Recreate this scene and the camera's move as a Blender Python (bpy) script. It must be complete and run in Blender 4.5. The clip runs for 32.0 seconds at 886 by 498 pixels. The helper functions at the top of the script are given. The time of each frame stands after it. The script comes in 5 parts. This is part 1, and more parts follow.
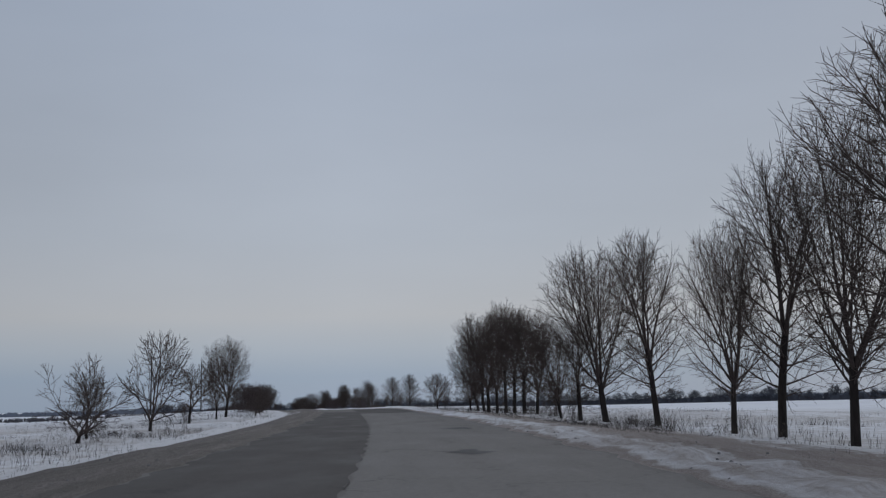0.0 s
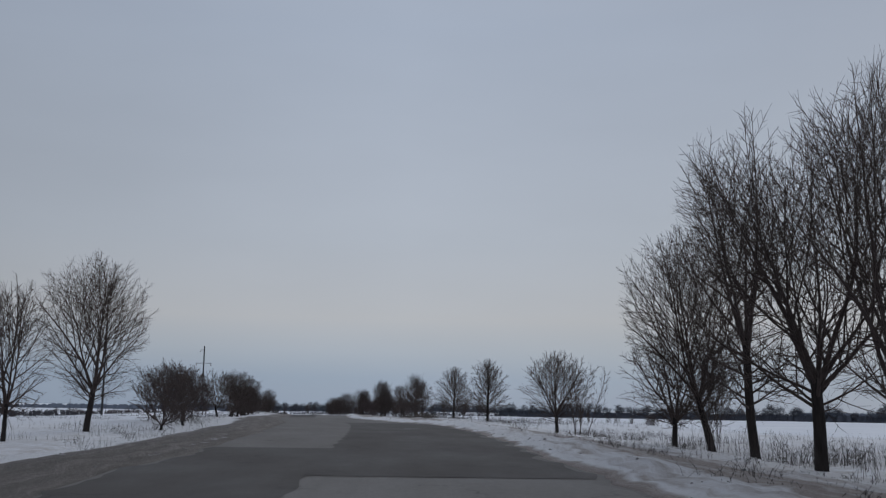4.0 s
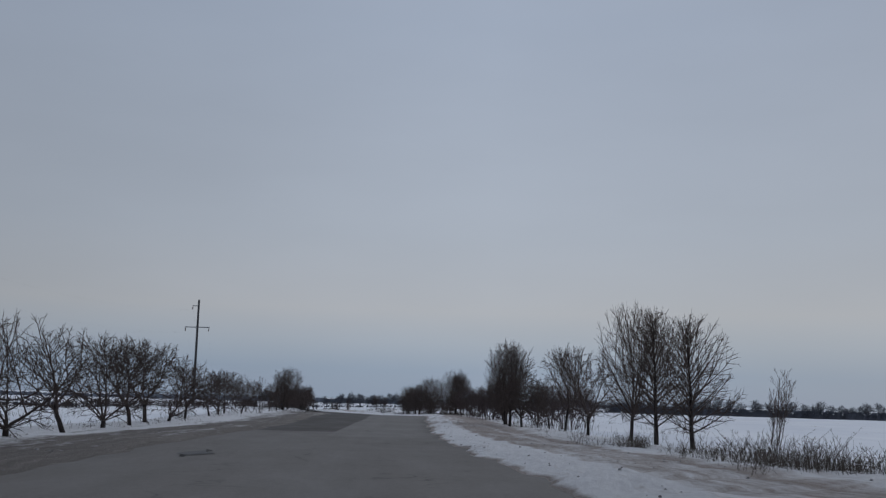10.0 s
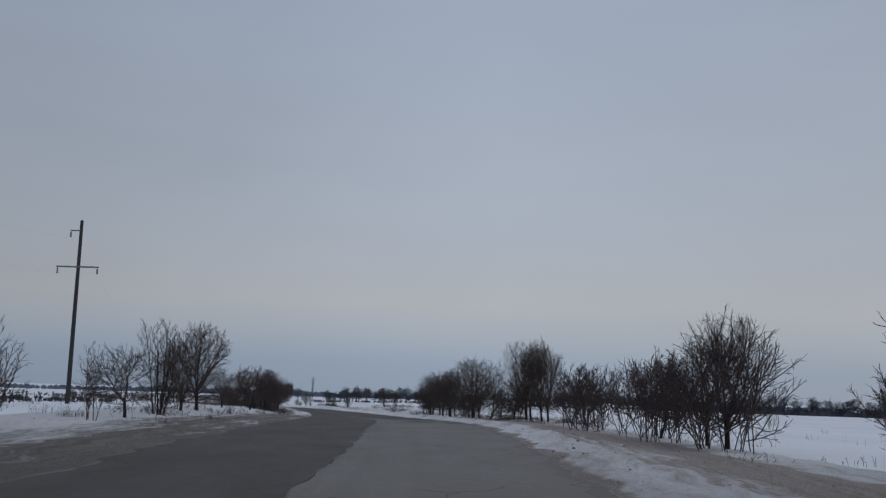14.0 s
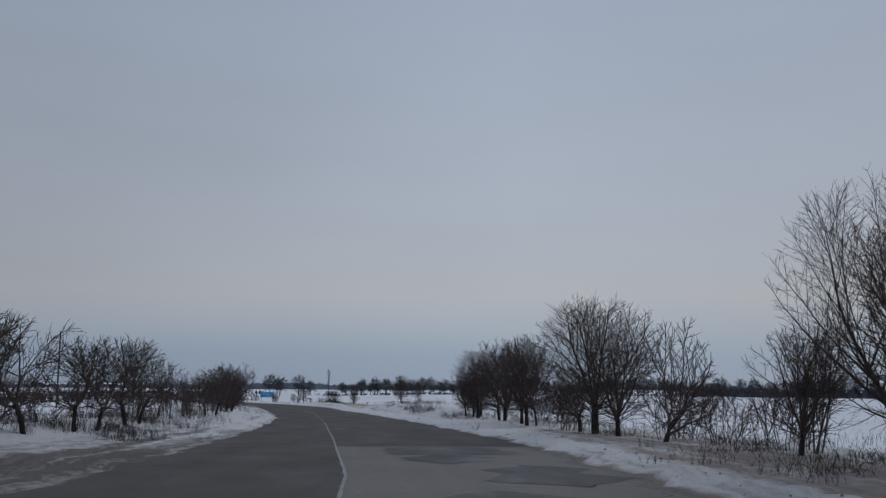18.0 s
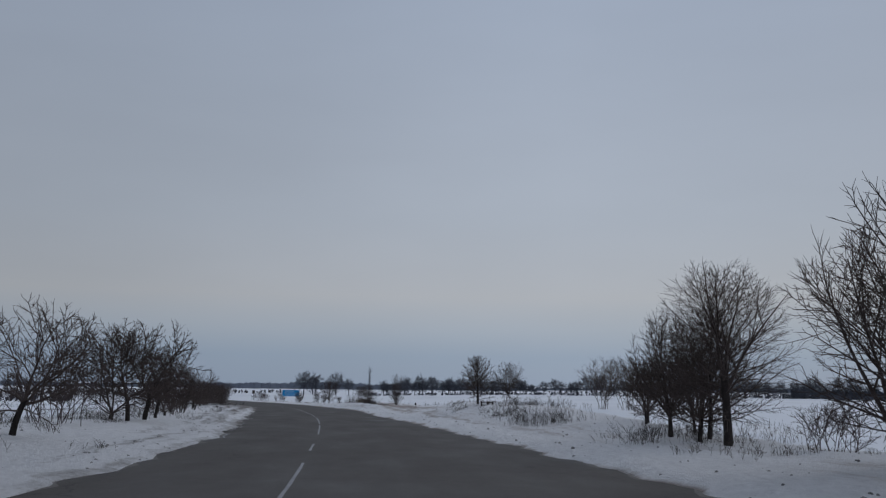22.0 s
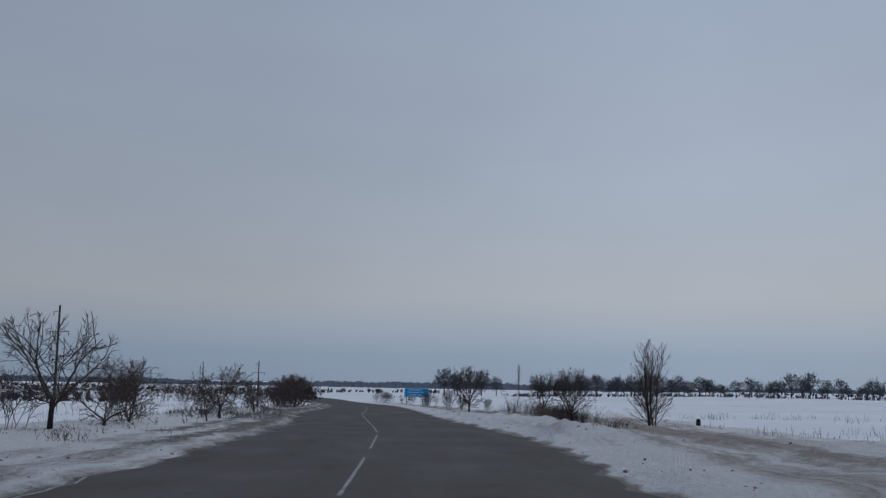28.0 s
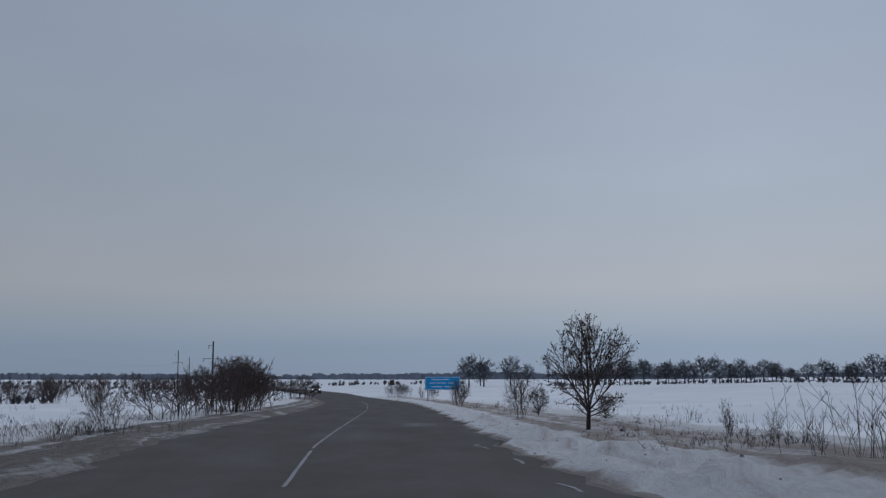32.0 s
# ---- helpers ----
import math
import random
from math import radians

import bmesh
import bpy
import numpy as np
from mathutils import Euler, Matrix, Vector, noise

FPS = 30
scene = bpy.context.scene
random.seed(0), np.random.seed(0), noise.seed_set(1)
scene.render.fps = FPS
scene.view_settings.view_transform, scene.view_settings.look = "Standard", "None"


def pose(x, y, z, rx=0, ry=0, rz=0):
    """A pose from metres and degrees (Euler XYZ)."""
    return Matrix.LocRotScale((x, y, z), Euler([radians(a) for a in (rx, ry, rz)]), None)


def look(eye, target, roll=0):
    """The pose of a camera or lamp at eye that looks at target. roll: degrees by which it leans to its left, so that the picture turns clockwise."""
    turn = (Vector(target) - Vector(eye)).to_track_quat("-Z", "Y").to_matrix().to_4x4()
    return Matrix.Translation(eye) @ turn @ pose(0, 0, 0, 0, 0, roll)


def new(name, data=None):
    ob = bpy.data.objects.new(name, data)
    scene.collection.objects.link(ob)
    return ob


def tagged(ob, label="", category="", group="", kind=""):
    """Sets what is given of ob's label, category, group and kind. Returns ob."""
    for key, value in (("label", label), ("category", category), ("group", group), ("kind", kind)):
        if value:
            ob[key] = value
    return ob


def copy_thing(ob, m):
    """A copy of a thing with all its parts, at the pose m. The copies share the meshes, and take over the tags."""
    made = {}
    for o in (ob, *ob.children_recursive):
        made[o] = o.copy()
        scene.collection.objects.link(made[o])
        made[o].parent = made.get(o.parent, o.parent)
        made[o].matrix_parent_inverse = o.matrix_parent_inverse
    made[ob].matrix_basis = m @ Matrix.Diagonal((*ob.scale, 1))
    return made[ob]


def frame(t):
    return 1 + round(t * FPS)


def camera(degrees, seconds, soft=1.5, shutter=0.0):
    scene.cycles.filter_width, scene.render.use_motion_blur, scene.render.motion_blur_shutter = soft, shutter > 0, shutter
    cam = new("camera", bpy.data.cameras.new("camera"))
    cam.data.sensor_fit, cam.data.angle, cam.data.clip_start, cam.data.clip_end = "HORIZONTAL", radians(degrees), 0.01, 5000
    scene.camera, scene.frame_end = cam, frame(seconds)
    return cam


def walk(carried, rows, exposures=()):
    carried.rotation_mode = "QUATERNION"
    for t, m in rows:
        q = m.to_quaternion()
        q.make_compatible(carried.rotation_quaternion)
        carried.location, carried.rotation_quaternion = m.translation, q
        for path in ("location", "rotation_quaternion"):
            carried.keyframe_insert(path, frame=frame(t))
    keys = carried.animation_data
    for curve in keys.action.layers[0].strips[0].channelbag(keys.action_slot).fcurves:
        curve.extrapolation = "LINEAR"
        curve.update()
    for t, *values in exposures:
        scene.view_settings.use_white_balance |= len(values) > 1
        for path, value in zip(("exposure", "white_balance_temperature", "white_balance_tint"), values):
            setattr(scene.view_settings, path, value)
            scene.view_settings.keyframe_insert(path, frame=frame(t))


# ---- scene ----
# ---------------------------------------------------------------- camera and its drive
# seconds, x, y, z, yaw, pitch, roll
PATH = (
    (0.0, 0.00, 0.00, 1.250, -2.63, 8.56, -1.33), (0.5, -0.01, 7.36, 1.321, -2.78, 8.71, -0.54),
    (1.0, -0.01, 14.67, 1.378, -2.92, 8.82, -0.46), (1.5, 0.00, 21.99, 1.411, -3.22, 8.61, -1.54),
    (2.0, -0.00, 29.29, 1.433, -2.96, 8.54, -1.04), (2.5, -0.06, 36.70, 1.455, -2.18, 8.59, 0.28),
    (3.0, -0.18, 44.10, 1.469, -1.47, 8.56, -0.61), (3.5, -0.38, 51.37, 1.504, -0.33, 8.53, -0.32),
    (4.0, -0.67, 58.47, 1.572, 0.92, 8.89, 0.87), (4.5, -0.99, 65.40, 1.658, 1.91, 8.88, 1.63),
    (5.0, -1.32, 72.08, 1.743, 2.06, 8.80, 1.58), (5.5, -1.68, 78.50, 1.822, 1.73, 8.71, 1.09),
    (6.0, -2.07, 84.67, 1.889, 1.30, 8.62, 0.52), (6.5, -2.51, 90.60, 1.939, 1.16, 8.58, 0.26),
    (7.0, -2.99, 96.29, 1.968, 1.68, 8.58, 0.81), (7.5, -3.58, 101.95, 1.976, 2.38, 8.56, 0.83),
    (8.0, -4.31, 107.64, 1.955, 3.14, 8.11, 0.57), (8.5, -5.18, 113.43, 1.905, 4.43, 8.06, 1.47),
    (9.0, -6.16, 119.28, 1.816, 5.06, 7.91, 0.91), (9.5, -7.15, 125.06, 1.744, 5.80, 8.16, 1.85),
    (10.0, -8.17, 130.93, 1.702, 5.72, 8.42, 1.46), (10.5, -9.23, 136.94, 1.684, 5.70, 8.19, 1.09),
    (11.0, -10.33, 143.00, 1.677, 5.68, 8.26, 1.51), (11.5, -11.47, 148.93, 1.642, 6.11, 8.10, 0.86),
    (12.0, -12.52, 154.66, 1.608, 6.50, 8.24, 1.37), (12.5, -13.42, 160.10, 1.579, 6.70, 8.20, 2.13),
    (13.0, -14.19, 165.53, 1.565, 6.37, 7.98, 1.16), (13.5, -14.87, 171.12, 1.547, 6.25, 8.11, 1.27),
    (14.0, -15.53, 176.86, 1.508, 6.23, 8.14, 1.76), (14.5, -16.16, 182.45, 1.477, 6.56, 8.06, 2.08),
    (15.0, -16.82, 188.02, 1.499, 6.91, 8.01, 2.10), (15.5, -17.53, 193.51, 1.547, 7.22, 7.94, 1.93),
    (16.0, -18.29, 198.83, 1.593, 7.39, 7.86, 1.63), (16.5, -19.11, 203.92, 1.607, 7.35, 7.79, 1.25),
    (17.0, -20.00, 208.71, 1.562, 7.01, 7.76, 0.78), (17.5, -20.89, 213.40, 1.504, 7.37, 7.68, 0.95),
    (18.0, -21.78, 218.05, 1.425, 7.29, 7.58, 0.45), (18.5, -22.68, 222.66, 1.324, 7.42, 7.58, 0.24),
    (19.0, -23.63, 227.26, 1.260, 8.06, 7.69, 0.65), (19.5, -24.59, 231.84, 1.205, 8.41, 7.71, 1.09),
    (20.0, -25.55, 236.41, 1.122, 8.43, 7.48, -0.22), (20.5, -26.53, 240.99, 1.040, 8.63, 7.57, 0.71),
    (21.0, -27.51, 245.53, 0.934, 8.88, 7.58, 0.57), (21.5, -28.53, 250.01, 0.831, 9.12, 7.71, 0.75),
    (22.0, -29.58, 254.46, 0.737, 9.70, 7.62, 0.71), (22.5, -30.66, 258.96, 0.647, 10.22, 7.37, 0.37),
    (23.0, -31.66, 263.32, 0.597, 11.07, 7.36, 1.09), (23.5, -32.68, 267.50, 0.562, 11.71, 7.33, 1.35),
    (24.0, -33.74, 271.65, 0.533, 12.00, 7.26, 1.12), (24.5, -34.86, 275.89, 0.488, 12.82, 7.29, 0.92),
    (25.0, -35.98, 280.15, 0.433, 13.07, 7.25, 1.08), (25.5, -37.11, 284.25, 0.402, 14.08, 7.33, 0.84),
    (26.0, -38.24, 288.15, 0.388, 15.11, 7.53, 0.82), (26.5, -39.43, 292.07, 0.381, 16.00, 7.63, 0.36),
    (27.0, -40.68, 296.00, 0.342, 16.81, 7.67, 0.43), (27.5, -41.99, 299.95, 0.281, 17.45, 7.63, 0.73),
    (28.0, -43.35, 303.92, 0.211, 17.82, 7.54, 1.02), (28.5, -44.76, 307.91, 0.146, 17.81, 7.44, 1.17),
    (29.0, -46.22, 311.95, 0.096, 17.34, 7.43, 1.06), (29.5, -47.67, 315.98, 0.058, 16.86, 7.39, 1.15),
    (30.0, -49.12, 320.07, 0.032, 17.62, 7.35, 0.35), (30.5, -50.59, 324.15, -0.003, 17.76, 7.25, 0.11),
    (31.0, -52.05, 328.17, -0.046, 17.35, 7.07, -0.00), (31.5, -53.53, 332.09, -0.088, 18.04, 7.13, -0.38),
    (32.0, -55.01, 335.95, -0.131, 18.74, 7.04, -0.06),
)
LENS = 47.0


def drive_pose(x, y, z, yaw, pitch, roll):
    a, p = radians(yaw), radians(pitch)
    ahead = Vector((-math.sin(a) * math.cos(p), math.cos(a) * math.cos(p), math.sin(p)))
    eye = Vector((x, y, z))
    return look(eye, eye + ahead, roll)


cam = camera(LENS, 32.0, soft=1.28)
EXPOSURE = ((0.0, 0.06, 6600, 10.0), (4.5, 0.06, 6600, 10.0), (6.5, -0.03, 6500, 10.0), (24.0, -0.03, 6450, 10.0), (29.0, -0.03, 6260, 9.6), (32.0, -0.03, 6260, 9.6))
walk(cam, [(r[0], drive_pose(*r[1:])) for r in PATH], EXPOSURE)

# ---------------------------------------------------------------- sky and light
world = bpy.data.worlds.new("overcast_winter_sky")
scene.world = world
world.use_nodes = True
SUN_EL, SUN_AZ = 34.0, 40.0     # degrees; azimuth clockwise from +y


def build_world():
    nt = world.node_tree
    nt.nodes.clear()
    out = nt.nodes.new("ShaderNodeOutputWorld")
    bg = nt.nodes.new("ShaderNodeBackground")
    bg.inputs["Strength"].default_value = 1.0
    sky = nt.nodes.new("ShaderNodeTexSky")
    sky.sky_type = "NISHITA"
    sky.sun_disc = False
    sky.sun_elevation = radians(SUN_EL)
    sky.sun_rotation = radians(SUN_AZ)
    dim = nt.nodes.new("ShaderNodeVectorMath")
    dim.operation = "SCALE"
    dim.inputs["Scale"].default_value = 0.10
    tc = nt.nodes.new("ShaderNodeTexCoord")
    sep = nt.nodes.new("ShaderNodeSeparateXYZ")
    noise_a = nt.nodes.new("ShaderNodeTexNoise")
    noise_a.inputs["Scale"].default_value = 2.2
    noise_a.inputs["Detail"].default_value = 5
    stretch = nt.nodes.new("ShaderNodeVectorMath")
    stretch.operation = "MULTIPLY"
    stretch.inputs[1].default_value = (1, 1, 3.5)
    ramp = nt.nodes.new("ShaderNodeValToRGB")
    stops = ((0.0, (0.265, 0.335, 0.445)), (0.028, (0.268, 0.343, 0.455)), (0.055, (0.345, 0.395, 0.472)), (0.085, (0.41, 0.43, 0.47)),
             (0.16, (0.385, 0.425, 0.49)), (0.36, (0.345, 0.40, 0.495)), (0.60, (0.37, 0.42, 0.51)), (1.0, (0.42, 0.47, 0.56)))
    el = ramp.color_ramp.elements
    while len(el) < len(stops):
        el.new(0.5)
    for e, (p, c) in zip(el, stops):
        e.position, e.color = p, (*c, 1)
    # cloud deck: a little lighter and darker in drifts
    mul = nt.nodes.new("ShaderNodeMapRange")
    mul.inputs["From Min"].default_value, mul.inputs["From Max"].default_value = 0.3, 0.7
    mul.inputs["To Min"].default_value, mul.inputs["To Max"].default_value = 0.955, 1.045
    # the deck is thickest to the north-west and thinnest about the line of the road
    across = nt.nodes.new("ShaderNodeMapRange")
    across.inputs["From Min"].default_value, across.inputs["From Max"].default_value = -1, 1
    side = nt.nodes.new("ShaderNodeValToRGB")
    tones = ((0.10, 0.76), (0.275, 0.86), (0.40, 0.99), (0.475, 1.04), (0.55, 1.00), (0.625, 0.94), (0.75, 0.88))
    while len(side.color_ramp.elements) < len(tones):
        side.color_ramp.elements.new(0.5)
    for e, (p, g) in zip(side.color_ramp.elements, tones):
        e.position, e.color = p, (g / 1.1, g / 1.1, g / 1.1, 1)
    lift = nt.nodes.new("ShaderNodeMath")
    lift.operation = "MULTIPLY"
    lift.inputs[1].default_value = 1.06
    both = nt.nodes.new("ShaderNodeMath")
    both.operation = "MULTIPLY"
    tint = nt.nodes.new("ShaderNodeVectorMath")
    tint.operation = "SCALE"
    mix = nt.nodes.new("ShaderNodeMix")
    mix.data_type = "RGBA"
    mix.inputs["Factor"].default_value = 0.94
    ln = nt.links.new
    ln(tc.outputs["Generated"], sep.inputs[0])
    ln(tc.outputs["Generated"], stretch.inputs[0])
    ln(stretch.outputs[0], noise_a.inputs["Vector"])
    ln(sep.outputs["Z"], ramp.inputs[0])
    ln(noise_a.outputs["Fac"], mul.inputs["Value"])
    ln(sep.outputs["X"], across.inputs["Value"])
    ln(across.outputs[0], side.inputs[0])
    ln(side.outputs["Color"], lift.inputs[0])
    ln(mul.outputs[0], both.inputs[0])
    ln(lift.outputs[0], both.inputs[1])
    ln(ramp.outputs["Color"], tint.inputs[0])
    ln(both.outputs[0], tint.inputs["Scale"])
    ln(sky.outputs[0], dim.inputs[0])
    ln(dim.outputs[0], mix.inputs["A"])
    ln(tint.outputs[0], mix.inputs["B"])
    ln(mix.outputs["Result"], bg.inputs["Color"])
    ln(bg.outputs[0], out.inputs["Surface"])


build_world()
sun_data = bpy.data.lights.new("sun", "SUN")
sun_data.energy = 0.42
sun_data.angle = radians(25)
sun_data.color = (1.0, 0.95, 0.88)
sun = new("sun", sun_data)
sun.matrix_world = look((0, 0, 60), (-math.sin(radians(SUN_AZ)) * 60, -math.cos(radians(SUN_AZ)) * 60, 60 - 60 * math.tan(radians(SUN_EL))))


# ---------------------------------------------------------------- materials
class Nodes:
    """A short way to write node trees."""

    def __init__(self, name, rough=0.8, metal=0.0, spec=0.3):
        self.mat = bpy.data.materials.new(name)
        self.mat.use_nodes = True
        self.nt = self.mat.node_tree
        self.bsdf = self.nt.nodes["Principled BSDF"]
        self.bsdf.inputs["Roughness"].default_value = rough
        self.bsdf.inputs["Metallic"].default_value = metal
        self.bsdf.inputs["Specular IOR Level"].default_value = spec

    def node(self, kind, **props):
        n = self.nt.nodes.new(kind)
        for k, v in props.items():
            n.inputs[k.replace("_", " ")].default_value = v
        return n

    def link(self, a, b):
        self.nt.links.new(a, b)

    def coord(self, which="Object", scale=(1, 1, 1)):
        tc = self.node("ShaderNodeTexCoord")
        m = self.node("ShaderNodeMapping")
        m.inputs["Scale"].default_value = scale
        self.link(tc.outputs[which], m.inputs["Vector"])
        return m.outputs[0]

    def noise(self, vec, scale, detail=4, rough=0.55):
        n = self.node("ShaderNodeTexNoise", Scale=scale, Detail=detail, Roughness=rough)
        self.link(vec, n.inputs["Vector"])
        return n.outputs["Fac"]

    def ramp(self, fac, *stops):
        r = self.node("ShaderNodeValToRGB")
        el = r.color_ramp.elements
        while len(el) < len(stops):
            el.new(0.5)
        for e, (p, c) in zip(el, stops):
            e.position = p
            e.color = (*c, 1) if len(c) == 3 else c
        self.link(fac, r.inputs[0])
        return r.outputs["Color"]

    def mix(self, fac, a, b):
        m = self.node("ShaderNodeMix")
        m.data_type = "RGBA"
        for sock, v in ((m.inputs["Factor"], fac), (m.inputs["A"], a), (m.inputs["B"], b)):
            if isinstance(v, (tuple, float, int)):
                sock.default_value = (*v, 1) if isinstance(v, tuple) else v
            else:
                self.link(v, sock)
        return m.outputs["Result"]

    def value(self, fac, a, b, lo=0.0, hi=1.0):
        m = self.node("ShaderNodeMapRange")
        m.inputs["From Min"].default_value, m.inputs["From Max"].default_value = a, b
        m.inputs["To Min"].default_value, m.inputs["To Max"].default_value = lo, hi
        self.link(fac, m.inputs["Value"])
        return m.outputs[0]

    def math(self, op, a, b):
        m = self.node("ShaderNodeMath")
        m.operation = op
        for sock, v in zip(m.inputs, (a, b)):
            if isinstance(v, (float, int)):
                sock.default_value = v
            else:
                self.link(v, sock)
        return m.outputs[0]

    def done(self, colour, bump=None, height=0.02, strength=0.6):
        if isinstance(colour, tuple):
            self.bsdf.inputs["Base Color"].default_value = (*colour, 1)
        else:
            self.link(colour, self.bsdf.inputs["Base Color"])
        if bump is not None:
            b = self.node("ShaderNodeBump", Strength=strength, Distance=height)
            self.link(bump, b.inputs["Height"])
            self.link(b.outputs[0], self.bsdf.inputs["Normal"])
        return self.mat


def mat_snow_field():
    n = Nodes("field_snow", rough=0.85, spec=0.15)
    v = n.coord()
    drift = n.noise(v, 0.05, 4)
    fine = n.noise(v, 1.7, 6, 0.65)
    crumb = n.noise(v, 7.0, 5, 0.7)
    streak = n.noise(n.coord(scale=(0.35, 0.06, 0.35)), 1.0, 5)
    patches = n.noise(n.coord(scale=(0.05, 0.11, 1)), 1.0, 5, 0.6)
    base = n.ramp(drift, (0.3, (0.72, 0.75, 0.81)), (0.7, (0.84, 0.86, 0.90)))
    # stubble and bare earth showing through thin snow in places
    thin = n.math("MULTIPLY", n.value(streak, 0.58, 0.72), n.value(fine, 0.5, 0.66))
    base = n.mix(thin, base, (0.40, 0.37, 0.34))
    # rough pasture, its dead grass only half snowed under, gives way to ploughed land further on
    sep = n.node("ShaderNodeSeparateXYZ")
    n.link(v, sep.inputs[0])
    pasture = n.value(n.math("ADD", sep.outputs["Y"], n.math("MULTIPLY", patches, 90.0)), 130.0, 195.0, 1.0, 0.0)
    grass = n.value(n.math("ADD", n.math("MULTIPLY", fine, 0.55), n.math("MULTIPLY", n.math("ADD", crumb, patches), 0.5)), 0.63, 0.88)
    tint = n.ramp(crumb, (0.35, (0.20, 0.175, 0.155)), (0.65, (0.42, 0.38, 0.35)))
    col = n.mix(n.math("MULTIPLY", n.math("MULTIPLY", pasture, grass), 0.8), base, tint)
    return n.done(col, n.math("ADD", n.math("ADD", fine, n.math("MULTIPLY", crumb, 0.4)), n.math("MULTIPLY", streak, 2.0)), 0.08, 0.5)


def mat_shoulder(name, bands, fade, soils):
    """Packed snow mixed with grit; bands: metres from the asphalt and how much grit lies there; fade: more or less of it along the road; soils: three tones of the grit."""
    n = Nodes(name, rough=0.8, spec=0.2)
    uv = n.coord("UV")
    track = n.noise(n.coord("UV", (0.028, 1.7, 1)), 1.0, 6, 0.6)
    rut = n.noise(n.coord("UV", (0.09, 4.6, 1)), 1.0, 5, 0.62)
    blot = n.noise(n.coord("UV", (0.32, 0.8, 1)), 0.8, 7, 0.66)
    crust = n.noise(n.coord("UV", (0.6, 1, 1)), 4.4, 8, 0.76)
    grit = n.noise(uv, 17.0, 6, 0.82)
    sep = n.node("ShaderNodeSeparateXYZ")
    n.link(uv, sep.inputs[0])
    band = n.ramp(n.math("MULTIPLY", sep.outputs["Y"], 0.1), *((m * 0.1, (g + 0.3,) * 3) for m, g in bands))
    stretch = n.ramp(n.math("MULTIPLY", sep.outputs["X"], 0.002), *((s * 0.002, (g + 0.5,) * 3) for s, g in fade))
    band = n.math("ADD", band, n.math("SUBTRACT", stretch, 0.8))
    dirt = n.math("ADD", n.math("MULTIPLY", n.value(track, 0.3, 0.7), 0.36), n.math("MULTIPLY", n.value(blot, 0.3, 0.7), 0.26))
    dirt = n.math("ADD", dirt, n.math("MULTIPLY", n.value(rut, 0.3, 0.7), 0.16))
    dirt = n.math("ADD", dirt, n.math("MULTIPLY", n.value(crust, 0.3, 0.7), 0.22))
    fac = n.value(n.math("ADD", dirt, band), 0.77, 1.04)
    clean = n.ramp(crust, (0.3, (0.68, 0.68, 0.71)), (0.5, (0.79, 0.795, 0.82)), (0.7, (0.88, 0.885, 0.91)))
    soil = n.ramp(n.math("ADD", n.math("MULTIPLY", grit, 0.55), n.math("MULTIPLY", rut, 0.45)), (0.34, soils[0]), (0.52, soils[1]), (0.68, soils[2]))
    relief = n.math("ADD", n.math("MULTIPLY", rut, 1.0), n.math("ADD", n.math("MULTIPLY", crust, 1.7), n.math("MULTIPLY", grit, 0.7)))
    return n.done(n.mix(fac, clean, soil), relief, 0.085, 0.9)


def mat_asphalt(name, lo, hi, wet=0.0):
    n = Nodes(name, rough=0.72, spec=0.3)
    uv = n.coord("UV")
    wheel = n.noise(n.coord("UV", (0.016, 1.5, 1)), 1.0, 5, 0.6)
    stain = n.noise(n.coord("UV", (0.25, 0.6, 1)), 1.0, 6, 0.6)
    agg = n.noise(uv, 55.0, 3, 0.7)
    mid = n.noise(uv, 3.0, 6, 0.65)
    tone = n.math("ADD", n.math("ADD", n.math("MULTIPLY", wheel, 0.55), n.math("MULTIPLY", stain, 0.3)), n.math("MULTIPLY", mid, 0.2))
    col = n.ramp(tone, (0.32, lo), (0.68, hi))
    col = n.mix(n.value(agg, 0.35, 0.75, 0.0, 0.42), col, tuple(c * 1.8 for c in hi))
    col = n.mix(n.value(n.noise(uv, 9.0, 6, 0.75), 0.42, 0.7, 0.0, 0.35), col, tuple(c * 0.5 for c in lo))
    crack = n.node("ShaderNodeTexVoronoi", Scale=0.55)
    crack.feature = "DISTANCE_TO_EDGE"
    warped = n.node("ShaderNodeVectorMath")
    warped.operation = "ADD"
    wob = n.node("ShaderNodeTexNoise", Scale=1.4, Detail=4)
    n.link(uv, wob.inputs["Vector"])
    n.link(uv, warped.inputs[0])
    n.link(wob.outputs["Color"], warped.inputs[1])
    n.link(warped.outputs[0], crack.inputs["Vector"])
    line = n.math("MULTIPLY", n.value(crack.outputs["Distance"], 0.0, 0.02, 1.0, 0.0), n.value(stain, 0.5, 0.62))
    col = n.mix(n.math("MULTIPLY", line, 0.7), col, (0.02, 0.02, 0.022))
    n.link(n.value(stain, 0.3, 0.7, 0.62 - wet, 0.88), n.bsdf.inputs["Roughness"])
    return n.done(col, n.math("ADD", n.math("MULTIPLY", mid, 0.5), agg), 0.006, 0.5)


def mat_bark(name, lo, hi, scale=9.0):
    n = Nodes(name, rough=0.92, spec=0.1)
    v = n.coord(scale=(1, 1, 0.22))
    ridge = n.noise(v, scale, 5, 0.65)
    info = n.node("ShaderNodeObjectInfo")
    base = n.ramp(ridge, (0.3, lo), (0.7, hi))
    tone = n.value(info.outputs["Random"], 0, 1, 0.0, 0.25)
    return n.done(n.mix(tone, base, tuple(c * 1.5 for c in hi)), ridge, 0.015, 0.7)


